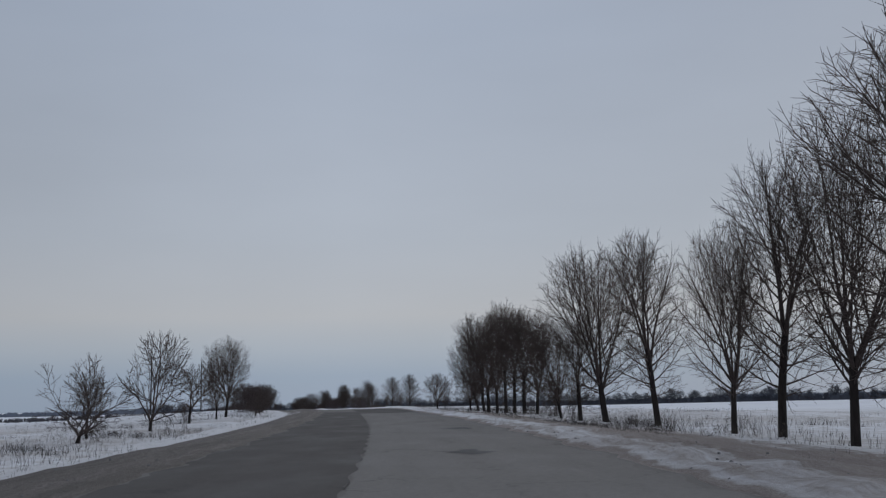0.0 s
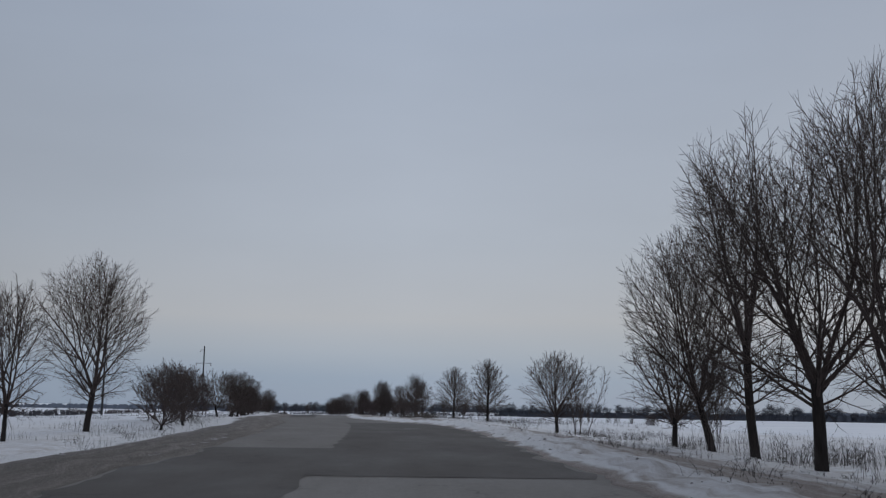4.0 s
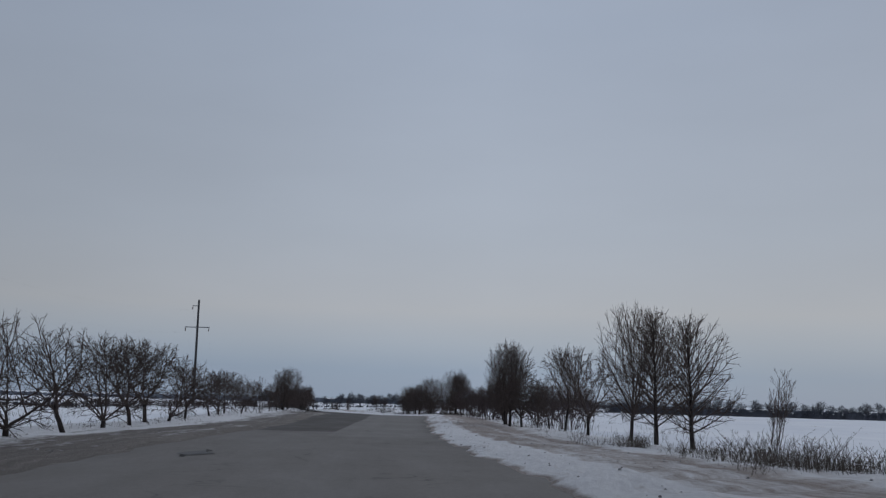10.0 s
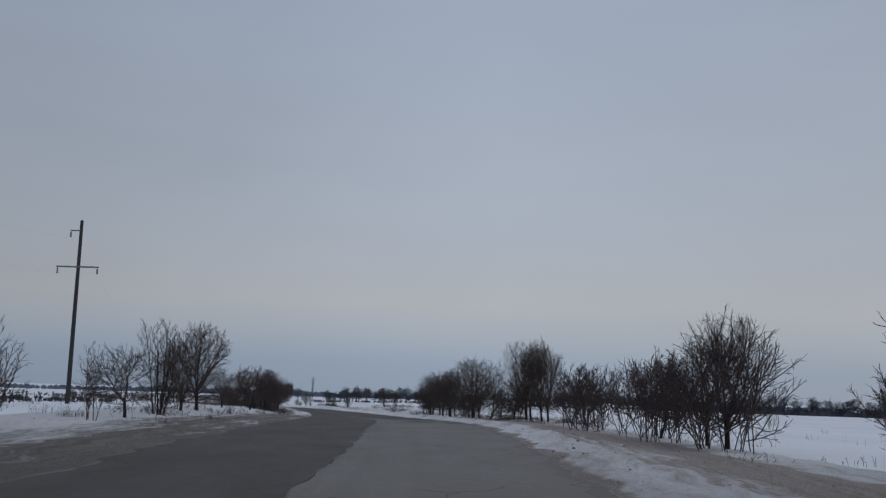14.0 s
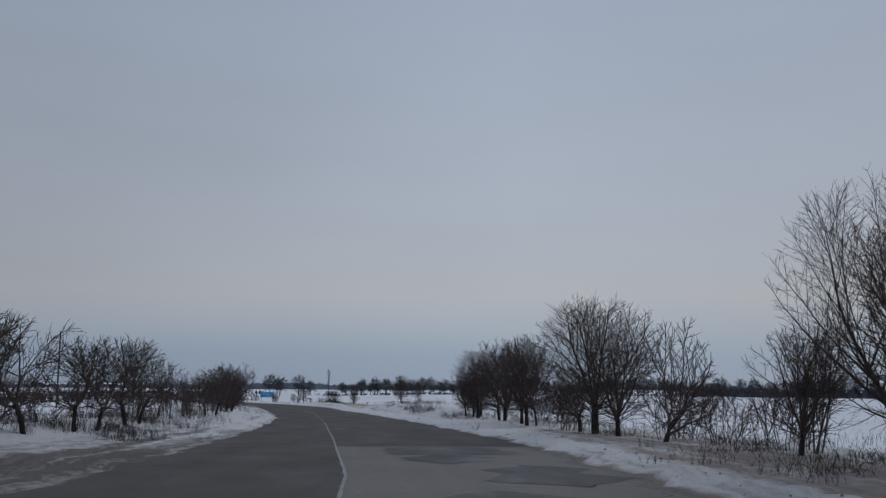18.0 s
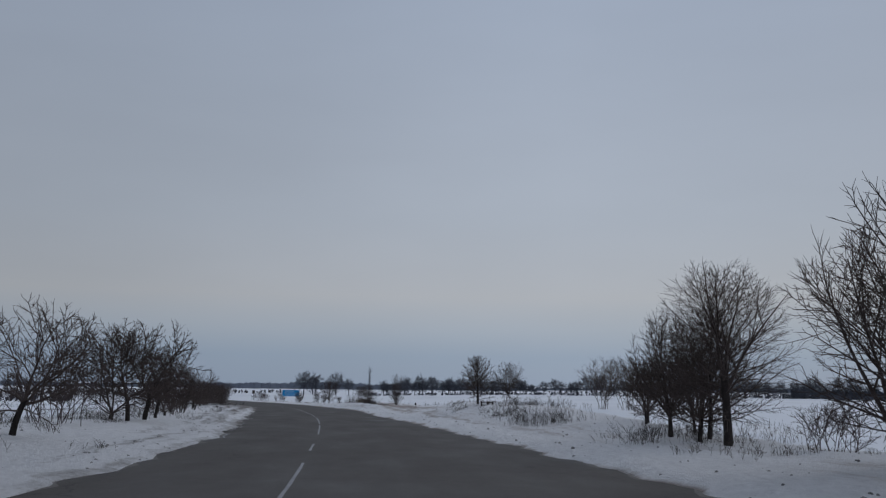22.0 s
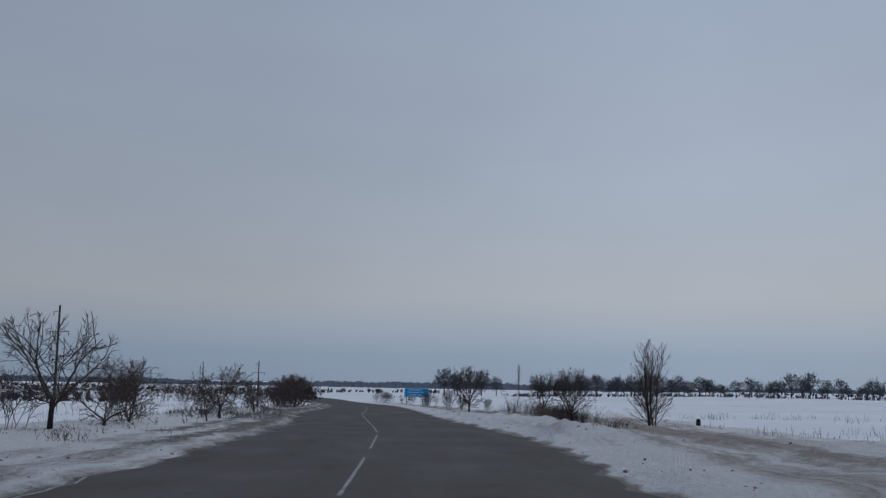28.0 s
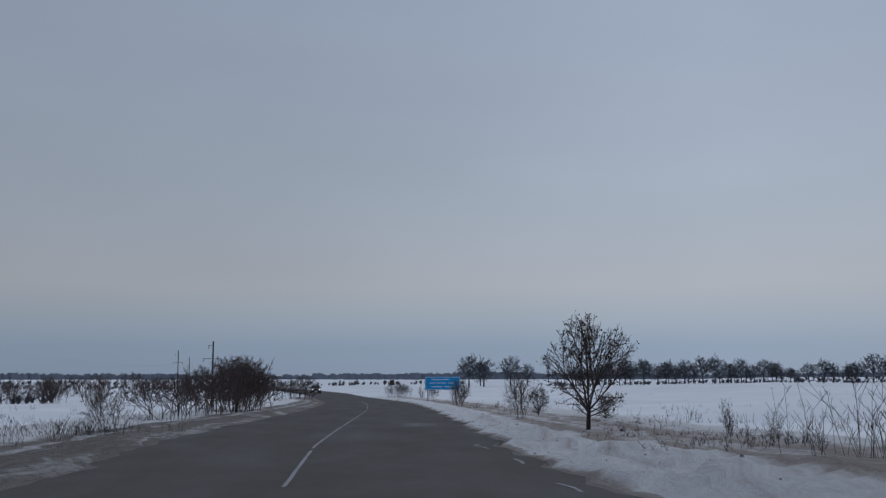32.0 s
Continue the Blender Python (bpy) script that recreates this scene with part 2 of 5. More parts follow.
def mat_plain(name, colour, rough=0.6, metal=0.0, vary=0.25, scale=6.0, spec=0.3):
    n = Nodes(name, rough=rough, metal=metal, spec=spec)
    f = n.noise(n.coord(), scale, 5)
    g = n.noise(n.coord(), scale * 7, 3)
    col = n.ramp(n.math("ADD", n.math("MULTIPLY", f, 0.7), n.math("MULTIPLY", g, 0.3)), (0.3, tuple(c * (1 - vary) for c in colour)), (0.7, tuple(min(1, c * (1 + vary)) for c in colour)))
    return n.done(col, g, 0.003, 0.4)


M_FIELD = mat_snow_field()
M_SHOULDER = mat_shoulder("shoulder_dirty_snow", ((0.0, 0.80), (0.12, 0.45), (0.3, 0.10), (1.2, 0.12), (1.8, 0.40), (3.4, 0.40), (4.6, 0.16), (6.6, -0.1)),
                          ((30, 0.30), (60, 0.24), (92, 0.15), (125, 0.05), (160, 0.07), (185, 0.18), (215, 0.20), (238, 0.16), (262, -0.10), (285, -0.14), (310, -0.12), (332, 0.10), (360, 0.10)), ((0.205, 0.174, 0.159), (0.375, 0.329, 0.308), (0.545, 0.496, 0.472)))
M_GRAVEL = mat_shoulder("shoulder_gravel_and_snow", ((0.0, 0.62), (0.3, 0.50), (1.4, 0.50), (2.3, 0.42), (3.1, 0.10), (4.2, -0.08), (6.6, -0.2)),
                        ((60, 0.20), (150, 0.14), (240, 0.03), (262, -0.20), (290, -0.24), (322, -0.16), (342, 0.03), (400, 0.05)), ((0.11, 0.098, 0.090), (0.20, 0.181, 0.169), (0.35, 0.325, 0.31)))
M_ROAD = mat_asphalt("worn_asphalt", (0.109, 0.100, 0.094), (0.149, 0.138, 0.130))
M_ROAD_LIGHT = mat_asphalt("pale_worn_asphalt", (0.125, 0.117, 0.111), (0.171, 0.161, 0.153))
M_ROAD_DARK = mat_asphalt("dark_patched_asphalt", (0.046, 0.0405, 0.038), (0.070, 0.062, 0.058))
M_HOLE = mat_asphalt("broken_wet_asphalt", (0.05, 0.05, 0.052), (0.08, 0.078, 0.078), wet=0.2)
M_PAINT = mat_plain("worn_road_paint", (0.28, 0.285, 0.30), 0.7, vary=0.5, scale=5)
M_BARK = mat_bark("dark_bark", (0.017, 0.0142, 0.0138), (0.048, 0.0405, 0.038))
M_TWIG = mat_bark("grey_brown_twigs", (0.048, 0.038, 0.0355), (0.102, 0.081, 0.075))
M_SHRUB = mat_bark("reddish_dark_shoots", (0.055, 0.043, 0.043), (0.105, 0.083, 0.082))
M_LEAF = mat_plain("dry_brown_leaves", (0.050, 0.038, 0.028), 0.9, scale=14)
M_WEED = mat_plain("dry_weed_straw", (0.085, 0.070, 0.058), 0.9, scale=20)
M_GRIT = mat_plain("frozen_dirty_crumbs", (0.20, 0.195, 0.20), 0.9, vary=0.5, scale=3)
M_REED = mat_plain("dry_reed_tan", (0.13, 0.105, 0.080), 0.9, scale=20)
M_WEED_DARK = mat_plain("withered_dark_weeds", (0.050, 0.043, 0.040), 0.9, scale=20)
M_CONCRETE = mat_plain("weathered_concrete", (0.05, 0.05, 0.053), 0.85)
M_STEEL = mat_plain("dull_galvanised_steel", (0.20, 0.20, 0.21), 0.55, 0.6)
M_GLASSY = mat_plain("brown_porcelain", (0.10, 0.06, 0.045), 0.3)
M_BLUE = mat_plain("blue_sign_sheet", (0.015, 0.30, 0.66), 0.45, vary=0.10)
M_WHITE = mat_plain("white_sign_film", (0.70, 0.74, 0.78), 0.5, vary=0.06)
M_RUST = mat_plain("dark_rusty_pipe", (0.06, 0.045, 0.04), 0.85, 0.2)
M_CAR = mat_plain("dark_car_paint", (0.018, 0.019, 0.024), 0.3, 0.2, vary=0.1)
M_TYRE = mat_plain("tyre_rubber", (0.02, 0.02, 0.02), 0.9)
# windbreak bark, lightened and blued in its colour to imitate haze
M_HAZED_BARK = mat_bark("hazed_tree_bark", (0.068, 0.073, 0.088), (0.106, 0.112, 0.133), 0.5)
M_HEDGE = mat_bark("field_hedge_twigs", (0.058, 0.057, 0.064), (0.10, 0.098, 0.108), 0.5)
# pale blue stands in for air haze before the horizon woods
M_HAZED_WOOD = mat_bark("far_woods", (0.160, 0.180, 0.222), (0.205, 0.230, 0.275), 0.2)


def mat_lamp():
    n = Nodes("lit_headlight", rough=0.2)
    n.bsdf.inputs["Emission Color"].default_value = (1.0, 0.93, 0.8, 1)
    n.bsdf.inputs["Emission Strength"].default_value = 1.6
    return n.done((0.8, 0.8, 0.78))


def mat_window():
    n = Nodes("dark_car_glass", rough=0.08, spec=0.5)
    return n.done((0.02, 0.022, 0.025))


M_LAMP, M_WINDOW = mat_lamp(), mat_window()


# ---------------------------------------------------------------- building helpers
def mesh_from(name, verts, faces, material, smooth=False, uvs=None):
    me = bpy.data.meshes.new(name)
    me.from_pydata(verts, [], faces)
    if uvs is not None:
        layer = me.uv_layers.new(name="UVMap")
        idx = np.empty(len(me.loops), dtype=np.int32)
        me.loops.foreach_get("vertex_index", idx)
        layer.data.foreach_set("uv", np.asarray(uvs, dtype=np.float32)[idx].ravel())
    me.materials.append(material)
    if smooth:
        me.polygons.foreach_set("use_smooth", np.ones(len(me.polygons), dtype=bool))
    me.update()
    return me


def part(name, bm, material, parent, label=""):
    me = bpy.data.meshes.new(name)
    bm.to_mesh(me)
    bm.free()
    me.materials.append(material)
    ob = new(name, me)
    ob.parent = parent
    return tagged(ob, label)


def part_mesh(name, me, parent, label=""):
    ob = new(name, me)
    ob.parent = parent
    return tagged(ob, label)


def bm_box(size, centre=(0, 0, 0), bevel=0.0, turn=None):
    bm = bmesh.new()
    m = Matrix.Translation(centre) @ (turn or Matrix()) @ Matrix.Diagonal((*size, 1))
    bmesh.ops.create_cube(bm, size=1, matrix=m)
    if bevel:
        bmesh.ops.bevel(bm, geom=bm.edges[:], offset=bevel, segments=2, affect="EDGES", profile=0.6)
    return bm


def bm_rod(a, b, r1, r2=None, sides=10, bm=None):
    bm = bm or bmesh.new()
    a, b = Vector(a), Vector(b)
    q = (b - a).to_track_quat("Z", "Y").to_matrix().to_4x4()
    m = Matrix.Translation((a + b) / 2) @ q
    bmesh.ops.create_cone(bm, cap_ends=True, segments=sides, radius1=r1, radius2=r1 if r2 is None else r2, depth=(b - a).length, matrix=m)
    return bm


# ---------------------------------------------------------------- the road's line
# x, y and height of the line driven, about one lane's middle, every 18 m or so; then on round the bend
LINE_A = (
    (0, 0.0, 0.0, 0.05), (18, -0.0, 18.0, 0.19), (36, -0.06, 36.0, 0.25),
    (54, -0.49, 53.99, 0.33), (72, -1.32, 71.97, 0.54), (90, -2.46, 89.94, 0.73),
    (108, -4.34, 107.84, 0.75), (126, -7.25, 125.6, 0.54), (144, -10.39, 143.32, 0.47),
    (162, -13.56, 161.04, 0.38), (180, -15.76, 178.9, 0.3), (198, -17.99, 196.76, 0.38),
    (216, -21.1, 214.49, 0.29), (234, -24.65, 232.14, -0.0), (252, -28.46, 249.73, -0.36),
    (270, -32.62, 267.24, -0.64), (288, -37.23, 284.64, -0.8), (306, -42.63, 301.81, -0.95),
    (324, -48.66, 318.77, -1.16), (342, -54.89, 335.65, -1.33),
)
LINE_B = ((365, -0.55, -1.55), (397, -1.05, -2.05), (425, -2.1, -2.48), (440, -3.4, -2.66), (456, -5.4, -2.85),
          (483, -8.6, -3.1), (525, -13.2, -3.42), (572, -23.0, -3.55), (640, -44.0, -3.7), (760, -95.0, -3.9))
END, END_DIR = np.array((-55.01, 335.95)), np.array((-0.3556, 0.9346))


def smooth_line():
    knots = [(-90.0, 0.0, -90.0, 0.0), (-45.0, 0.0, -45.0, 0.0)] + [tuple(map(float, k)) for k in LINE_A]
    right = np.array((END_DIR[1], -END_DIR[0]))
    for s, d, z in LINE_B:
        p = END + END_DIR * (s - 342.3) + right * d
        knots.append((s, p[0], p[1], z))
    k = np.array(knots)
    s = np.arange(-80, 700, 1.0)
    out = []
    for c in (1, 2, 3):
        v = np.interp(s, k[:, 0], k[:, c])
        for _ in range(60):
            v[1:-1] = 0.25 * v[:-2] + 0.5 * v[1:-1] + 0.25 * v[2:]
        out.append(v)
    return s, np.stack(out, 1)


LS, LP = smooth_line()
LT = np.gradient(LP[:, :2], axis=0)
LT /= np.linalg.norm(LT, axis=1)[:, None]
LN = np.stack([LT[:, 1], -LT[:, 0]], 1)        # to the right


def at(s, d):
    """x, y on the ground plan, s metres along the line and d to its right."""
    x = np.interp(s, LS, LP[:, 0]) + d * np.interp(s, LS, LN[:, 0])
    y = np.interp(s, LS, LP[:, 1]) + d * np.interp(s, LS, LN[:, 1])
    return x, y


def road_z(s):
    return np.interp(s, LS, LP[:, 2])


# the crown of the road, its edges and the verges, as offsets from the line driven
MID_S = (-60, 20, 56, 83, 120, 150, 186, 212, 228, 236, 245, 262, 280, 290, 315, 338, 350, 362, 400, 700)
MID_D = (-0.6, -0.7, -1.2, -1.4, -1.2, -1.2, -1.5, -1.1, -0.3, -0.25, -0.55, -0.95, -1.12, -1.1, -0.75, -0.65, -1.0, -1.25, -0.95, -0.95)
RIGHT_S = (-60, 20, 55, 75, 105, 130, 150, 175, 195, 225, 250, 275, 290, 312, 333, 348, 358, 385, 430, 700)
RIGHT_D = (3.8, 3.8, 3.7, 2.8, 2.8, 3.1, 2.8, 2.3, 2.3, 3.9, 4.7, 4.0, 3.1, 2.6, 3.5, 2.8, 2.35, 2.5, 2.7, 2.8)
LEFT_S = (-60, 20, 50, 80, 110, 150, 180, 200, 225, 250, 285, 310, 345, 365, 400, 700)
LEFT_D = (-4.0, -4.0, -4.3, -4.0, -4.4, -4.9, -4.4, -4.9, -4.3, -4.1, -3.8, -4.2, -3.7, -4.6, -4.3, -4.3)
ROW_R_S = (-60, 30, 50, 64, 75, 105, 118, 124, 142, 160, 178, 184, 206, 220, 235, 263, 271, 280, 298, 309, 320, 332, 345, 364, 420, 700)
ROW_R_Z = (-0.17, -0.17, -0.2, -0.1, -0.3, -0.3, -0.05, 0.1, 0.24, 0.06, 0.1, -0.03, -0.12, -0.03, 0.18, 0.2, 0.22, 0.12, 0.72, 0.80, 0.48, 0.28, 0.40, 0.14, 0.05, 0.0)
ROW_L_S = (-60, 60, 105, 128, 145, 165, 195, 235, 258, 280, 300, 320, 345, 400, 700)
ROW_L_Z = (-0.55, -0.5, -0.6, 0.15, 0.12, 0.1, 0.12, 0.5, 0.55, 0.35, 0.32, 0.36, 0.15, 0.0, 0.0)


def far_z(x, y):
    t = np.clip((y - 120) / 380, 0, 1)
    w = np.clip((-60 - x) / 60, 0, 1)
    return -0.75 - (1.15 + 1.2 * w) * t * t * (3 - 2 * t)


def verge_z(s, d):
    """Height of the open ground beside the road, above the road, for arrays."""
    r, l = np.interp(s, RIGHT_S, RIGHT_D), np.interp(s, LEFT_S, LEFT_D)
    rr, rl = np.interp(s, ROW_R_S, ROW_R_Z), np.interp(s, ROW_L_S, ROW_L_Z)
    o = np.where(d > 0, d - r, l - d)          # metres outside the asphalt
    row = np.where(d > 0, rr, rl)
    lift = np.interp(o, (-1, 0, 0.35, 0.9, 2.2), (0.0, 0.0, 0.05, 0.09, 0.10))
    # a ploughed mound by the reeds
    lift = lift + np.where(d > 0, np.interp(s, (325, 335, 349, 362), (0, 0.27, 0.27, 0)) * np.interp(o, (0.4, 1.5, 3.5), (0, 1, 1)), 0)
    into = np.clip((o - 1.2) / 3.5, 0, 1)
    into = into * into * (3 - 2 * into)
    return lift * (1 - into) + row * into, o


def ground_z(x, y):
    """Height of the ground at x, y (arrays), with the road's own bed left a hand lower."""
    x, y = np.asarray(x, float).ravel(), np.asarray(y, float).ravel()
    s, d = np.empty_like(x), np.empty_like(x)
    px, py = LP[:, 0], LP[:, 1]
    for a in range(0, len(x), 4000):
        xs, ys = x[a:a + 4000, None], y[a:a + 4000, None]
        i = np.argmin((xs - px) ** 2 + (ys - py) ** 2, axis=1)
        ox, oy = x[a:a + 4000] - px[i], y[a:a + 4000] - py[i]
        s[a:a + 4000] = LS[i] + ox * LT[i, 0] + oy * LT[i, 1]
        d[a:a + 4000] = np.where(np.abs(ox * LN[i, 0] + oy * LN[i, 1]) > 0.05, np.sign(ox * LN[i, 0] + oy * LN[i, 1]) * np.hypot(ox, oy), 0)
    v, o = verge_z(s, d)
    near = road_z(s) + v
    away = np.clip((np.abs(d) - 11) / 45, 0, 1)
    away = away * away * (3 - 2 * away)
    z = near * (1 - away) + far_z(x, y) * away
    wob = 0.07 * np.sin(x * 0.31 + 1.7 * np.sin(y * 0.13)) + 0.05 * np.sin(y * 0.47 + x * 0.21) + 0.03 * np.sin(x * 1.3 + y * 0.9)
    z = z + wob * np.clip((o - 3) / 4, 0, 1)
    return z, s, d, o


def ground_at(x, y):
    return float(ground_z([x], [y])[0][0])


# ---------------------------------------------------------------- ground, road, verges
def spaced(lo, hi, step, far, grow=1.35):
    mid = list(np.arange(lo, hi + step / 2, step))
    d, up, down = step, [], []
    while hi + sum(up) < far:
        d *= grow
        up.append(d)
    ups = list(hi + np.cumsum(up))
    d = step
    while lo - sum(down) > -far:
        d *= grow
        down.append(d)
    downs = list(lo - np.cumsum(down))[::-1]
    return np.array(downs + mid + ups)


def build_ground():
    xs, ys = spaced(-150, 42, 1.4, 4200), spaced(-30, 470, 1.5, 4400)
    gx, gy = np.meshgrid(xs, ys)
    z, s, d, o = ground_z(gx, gy)
    # below the asphalt and the verge strips the sheet runs deeper
    z = np.where(o < 5.0, z - 0.30 * np.clip((5.6 - o) / 1.2, 0, 1), z)
    verts = np.stack([gx.ravel(), gy.ravel(), z], 1)
    nx, ny = len(xs), len(ys)
    i = (np.arange(ny - 1)[:, None] * nx + np.arange(nx - 1)[None, :]).ravel()
    faces = np.stack([i, i + 1, i + nx + 1, i + nx], 1)
    me = mesh_from("ground", verts.tolist(), faces.tolist(), M_FIELD, True)
    tagged(new("ground", me), "snow-covered open fields with thin patches", "ground", kind="structure")


def strip(name, s0, s1, step, offsets, height, material, v_of, thick=0.0):
    """A sheet along the line: offsets(s) gives the d values, height(s, d) the z above the road line."""
    ss = np.arange(s0, s1 + step / 2, step)
    verts, uvs, faces = [], [], []
    n = None
    for k, s in enumerate(ss):
        ds = offsets(s)
        n = len(ds)
        x, y = at(s, ds)
        z = road_z(s) + height(s, ds)
        verts += list(zip(x.tolist(), y.tolist(), z.tolist()))
        uvs += [(s, v) for v in v_of(s, ds)]
        if k:
            b = k * n
            faces += [(b - n + j, b - n + j + 1, b + j + 1, b + j) for j in range(n - 1)]
    me = mesh_from(name, verts, faces, material, True, uvs)
    return me


def edge_r(s):
    return float(np.interp(s, RIGHT_S, RIGHT_D)) + 0.13 * math.sin(s * 0.9) * math.sin(s * 0.23) + 0.07 * math.sin(s * 2.3 + 1) + 0.05 * math.sin(s * 5.1)


def edge_l(s):
    return float(np.interp(s, LEFT_S, LEFT_D)) + 0.13 * math.sin(s * 0.8 + 2) * math.sin(s * 0.19) + 0.07 * math.sin(s * 2.1) + 0.05 * math.sin(s * 4.7)


def mid_d(s):
    return float(np.interp(s, MID_S, MID_D))


def road_height(s, d):
    return 0.045 + 0.0 * d


def bank_height(o, s, side):
    """Packed snow, ruts and ploughed crumbs beside the asphalt; o metres outwards."""
    long = np.array([noise.noise((s * 0.05, v * 1.5, side * 7.0)) + 0.6 * noise.noise((s * 0.16, v * 3.1, side * 3.0 + 9)) for v in o])
    lump = np.array([noise.noise((s * 0.55, v * 1.7, side * 5.0)) + 0.6 * noise.noise((s * 1.9, v * 3.9, side * 4.0 + 2)) for v in o])
    lump = lump * (1 + (1.1 * np.interp(s, (322, 334, 362, 372), (0, 1, 1, 0)) if side > 0 else 0))
    lump = lump + np.array([noise.noise((s * 3.1, v * 5.3, side * 6.0)) for v in o]) * 0.35
    body = np.interp(o, (0, 0.25, 0.7, 1.5, 2.4, 4.5, 7), (0.0, 0.05, 0.10, 0.06, 0.07, 0.10, 0.02))
    lumpy = np.interp(o, (0, 0.3, 0.8, 1.5, 2.2, 3.6, 4.6, 7.0), (0.005, 0.06, 0.13, 0.09, 0.03, 0.035, 0.07, 0.03) if side > 0 else (0.0, 0.015, 0.02, 0.02, 0.02, 0.05, 0.07, 0.03))
    if side < 0:
        # a crumbly ridge that the plough has left
        body = body + 0.24 * np.interp(s, (294, 300, 313, 321), (0, 1, 1, 0)) * np.exp(-((o - 1.0) / 0.38) ** 2) * (1 + lump)
    return body * (1.0 if side > 0 else 0.6) + lump * lumpy + long * np.interp(o, (0, 0.3, 1.0, 4.0, 7.0), (0.01, 0.03, 0.06, 0.06, 0.03))


def verge_strip(side):
    outs = np.array((-0.25, 0.0, 0.12, 0.3, 0.55, 0.85, 1.2, 1.6, 2.0, 2.4, 2.8, 3.3, 3.8, 4.3, 4.9, 5.5, 6.2, 6.9))

    def offs(s):
        return edge_r(s) + outs if side > 0 else edge_l(s) - outs

    def high(s, ds):
        v, _ = verge_z(np.full(len(ds), s), ds)
        h = v + bank_height(np.clip(outs, 0, 9), s, side) + 0.02
        h[0] = -0.25
        h[1] = min(h[1], 0.02)
        h[-1] = v[-1] - 0.22
        return h

    name = "verge_right" if side > 0 else "verge_left"
    me = strip(name, -30, 470, 0.3, offs, high, M_SHOULDER if side > 0 else M_GRAVEL, lambda s, ds: outs)
    if side < 0:
        me.flip_normals()
    tagged(new(name, me), "ploughed verge of dirty packed snow and grit" if side > 0 else "wide gravel verge streaked with dirty snow", "verge", kind="structure")


def build_road():
    fr = np.linspace(0, 1, 19)
    me = strip("road", -60, 640, 1.0, lambda s: edge_l(s) - 0.05 + fr * (edge_r(s) - edge_l(s) + 0.1),
               lambda s, ds: road_height(s, ds), M_ROAD, lambda s, ds: ds)
    return tagged(new("road", me), "worn grey asphalt country road with patches", "road", kind="structure")


def patch(name, s0, s1, lo, hi, material, road, lift=0.006, ragged=0.05, step=0.5):
    """A lane or hole of other asphalt: lo(s), hi(s) are its edges."""
    fr = np.linspace(0, 1, 6)

    def offs(s):
        a, b = lo(s), hi(s)
        end = min(1.0, (s - s0 + 0.05) / (ragged * 8), (s1 - s + 0.05) / (ragged * 8)) if ragged > 0.1 else 1.0
        if ragged > 0.1:
            a += 0.45 * noise.noise((s * 0.9, s0, 1.0)) + 0.2 * noise.noise((s * 3.1, s0, 2.0))
            b += 0.45 * noise.noise((s * 1.0, s0, 3.0)) + 0.2 * noise.noise((s * 2.9, s0, 4.0))
        m = (a + b) / 2
        a, b = m + (a - m) * end, m + (b - m) * end
        return a + fr * (b - a) + ragged * math.sin(s * 3.1) * np.array((1, 0, 0, 0, 0, 0)) + ragged * math.sin(s * 2.3 + 1) * np.array((0, 0, 0, 0, 0, 1))

    me = strip(name, s0, s1, step, offs, lambda s, ds: road_height(s, ds) + lift, material, lambda s, ds: ds)
    ob = new(name, me)
    ob.parent = road
    return ob


build_ground()
road = build_road()
verge_strip(1)
verge_strip(-1)
# lanes resurfaced at different times meet along the crown
patch("lane_patch", -55, 81, lambda s: edge_l(s) + 0.02, lambda s: mid_d(s) - 0.02, M_ROAD_DARK, road)
patch("lane_patch", -55, 73, lambda s: mid_d(s), lambda s: edge_r(s) - 0.12, M_ROAD_LIGHT, road)
patch("lane_patch", 73.3, 118, lambda s: mid_d(s) - 0.1, lambda s: edge_r(s) - 0.1, M_ROAD_DARK, road)
patch("lane_patch", 171, 247, lambda s: edge_l(s) + 0.02, lambda s: mid_d(s) - 0.02, M_ROAD_DARK, road)
patch("lane_patch", 166, 246.6, lambda s: mid_d(s), lambda s: edge_r(s) - 0.2, M_ROAD_LIGHT, road)
patch("lane_patch", 247.3, 640, lambda s: edge_l(s) + 0.02, lambda s: edge_r(s) - 0.03, M_ROAD_DARK, road)
for s0, s1, a, b in ((139, 140, -3.6, -3.2), (152, 155, -3.6, -3.2), (227, 233, 1.0, 2.6), (225, 231.5, 2.9, 3.8), (242, 246.8, 0.6, 3.6),
                     (233.6, 238.5, 2.2, 3.9), (239, 242.4, 0.9, 2.6), (302, 304.5, 1.2, 2.0), (309, 311, 1.6, 2.4), (371, 375, 0.6, 1.6),
                     (20, 22, 0.9, 2.0), (36, 38.4, 1.6, 2.9), (63, 65, -3.2, -2.2), (97, 99, 0.4, 1.4)):
    patch("pothole", s0, s1, lambda s, a=a: a, lambda s, b=b: b, M_HOLE, road, 0.011, 0.12, 0.25)
# worn paint: an unbroken stretch, then dashes along the crown, and a broken line by the edge
for s0, s1 in ((222, 275), (278.8, 282), (287.5, 296), (297.6, 308), (311, 317), (320, 327), (330, 337), (339, 345.5), (346.4, 353), (354.2, 360.6),
               (361.4, 372), (373, 397), (400, 412), (416, 440)):
    patch("centre_line", s0, s1, lambda s: mid_d(s) - 0.026, lambda s: mid_d(s) + 0.026, M_PAINT, road, 0.012, 0.004)
for s0, s1 in ((349, 350.2), (353.4, 354.6), (357.4, 358.2), (361, 362.4)):
    patch("edge_line", s0, s1, lambda s: edge_r(s) - 0.40, lambda s: edge_r(s) - 0.345, M_PAINT, road, 0.012, 0.01)


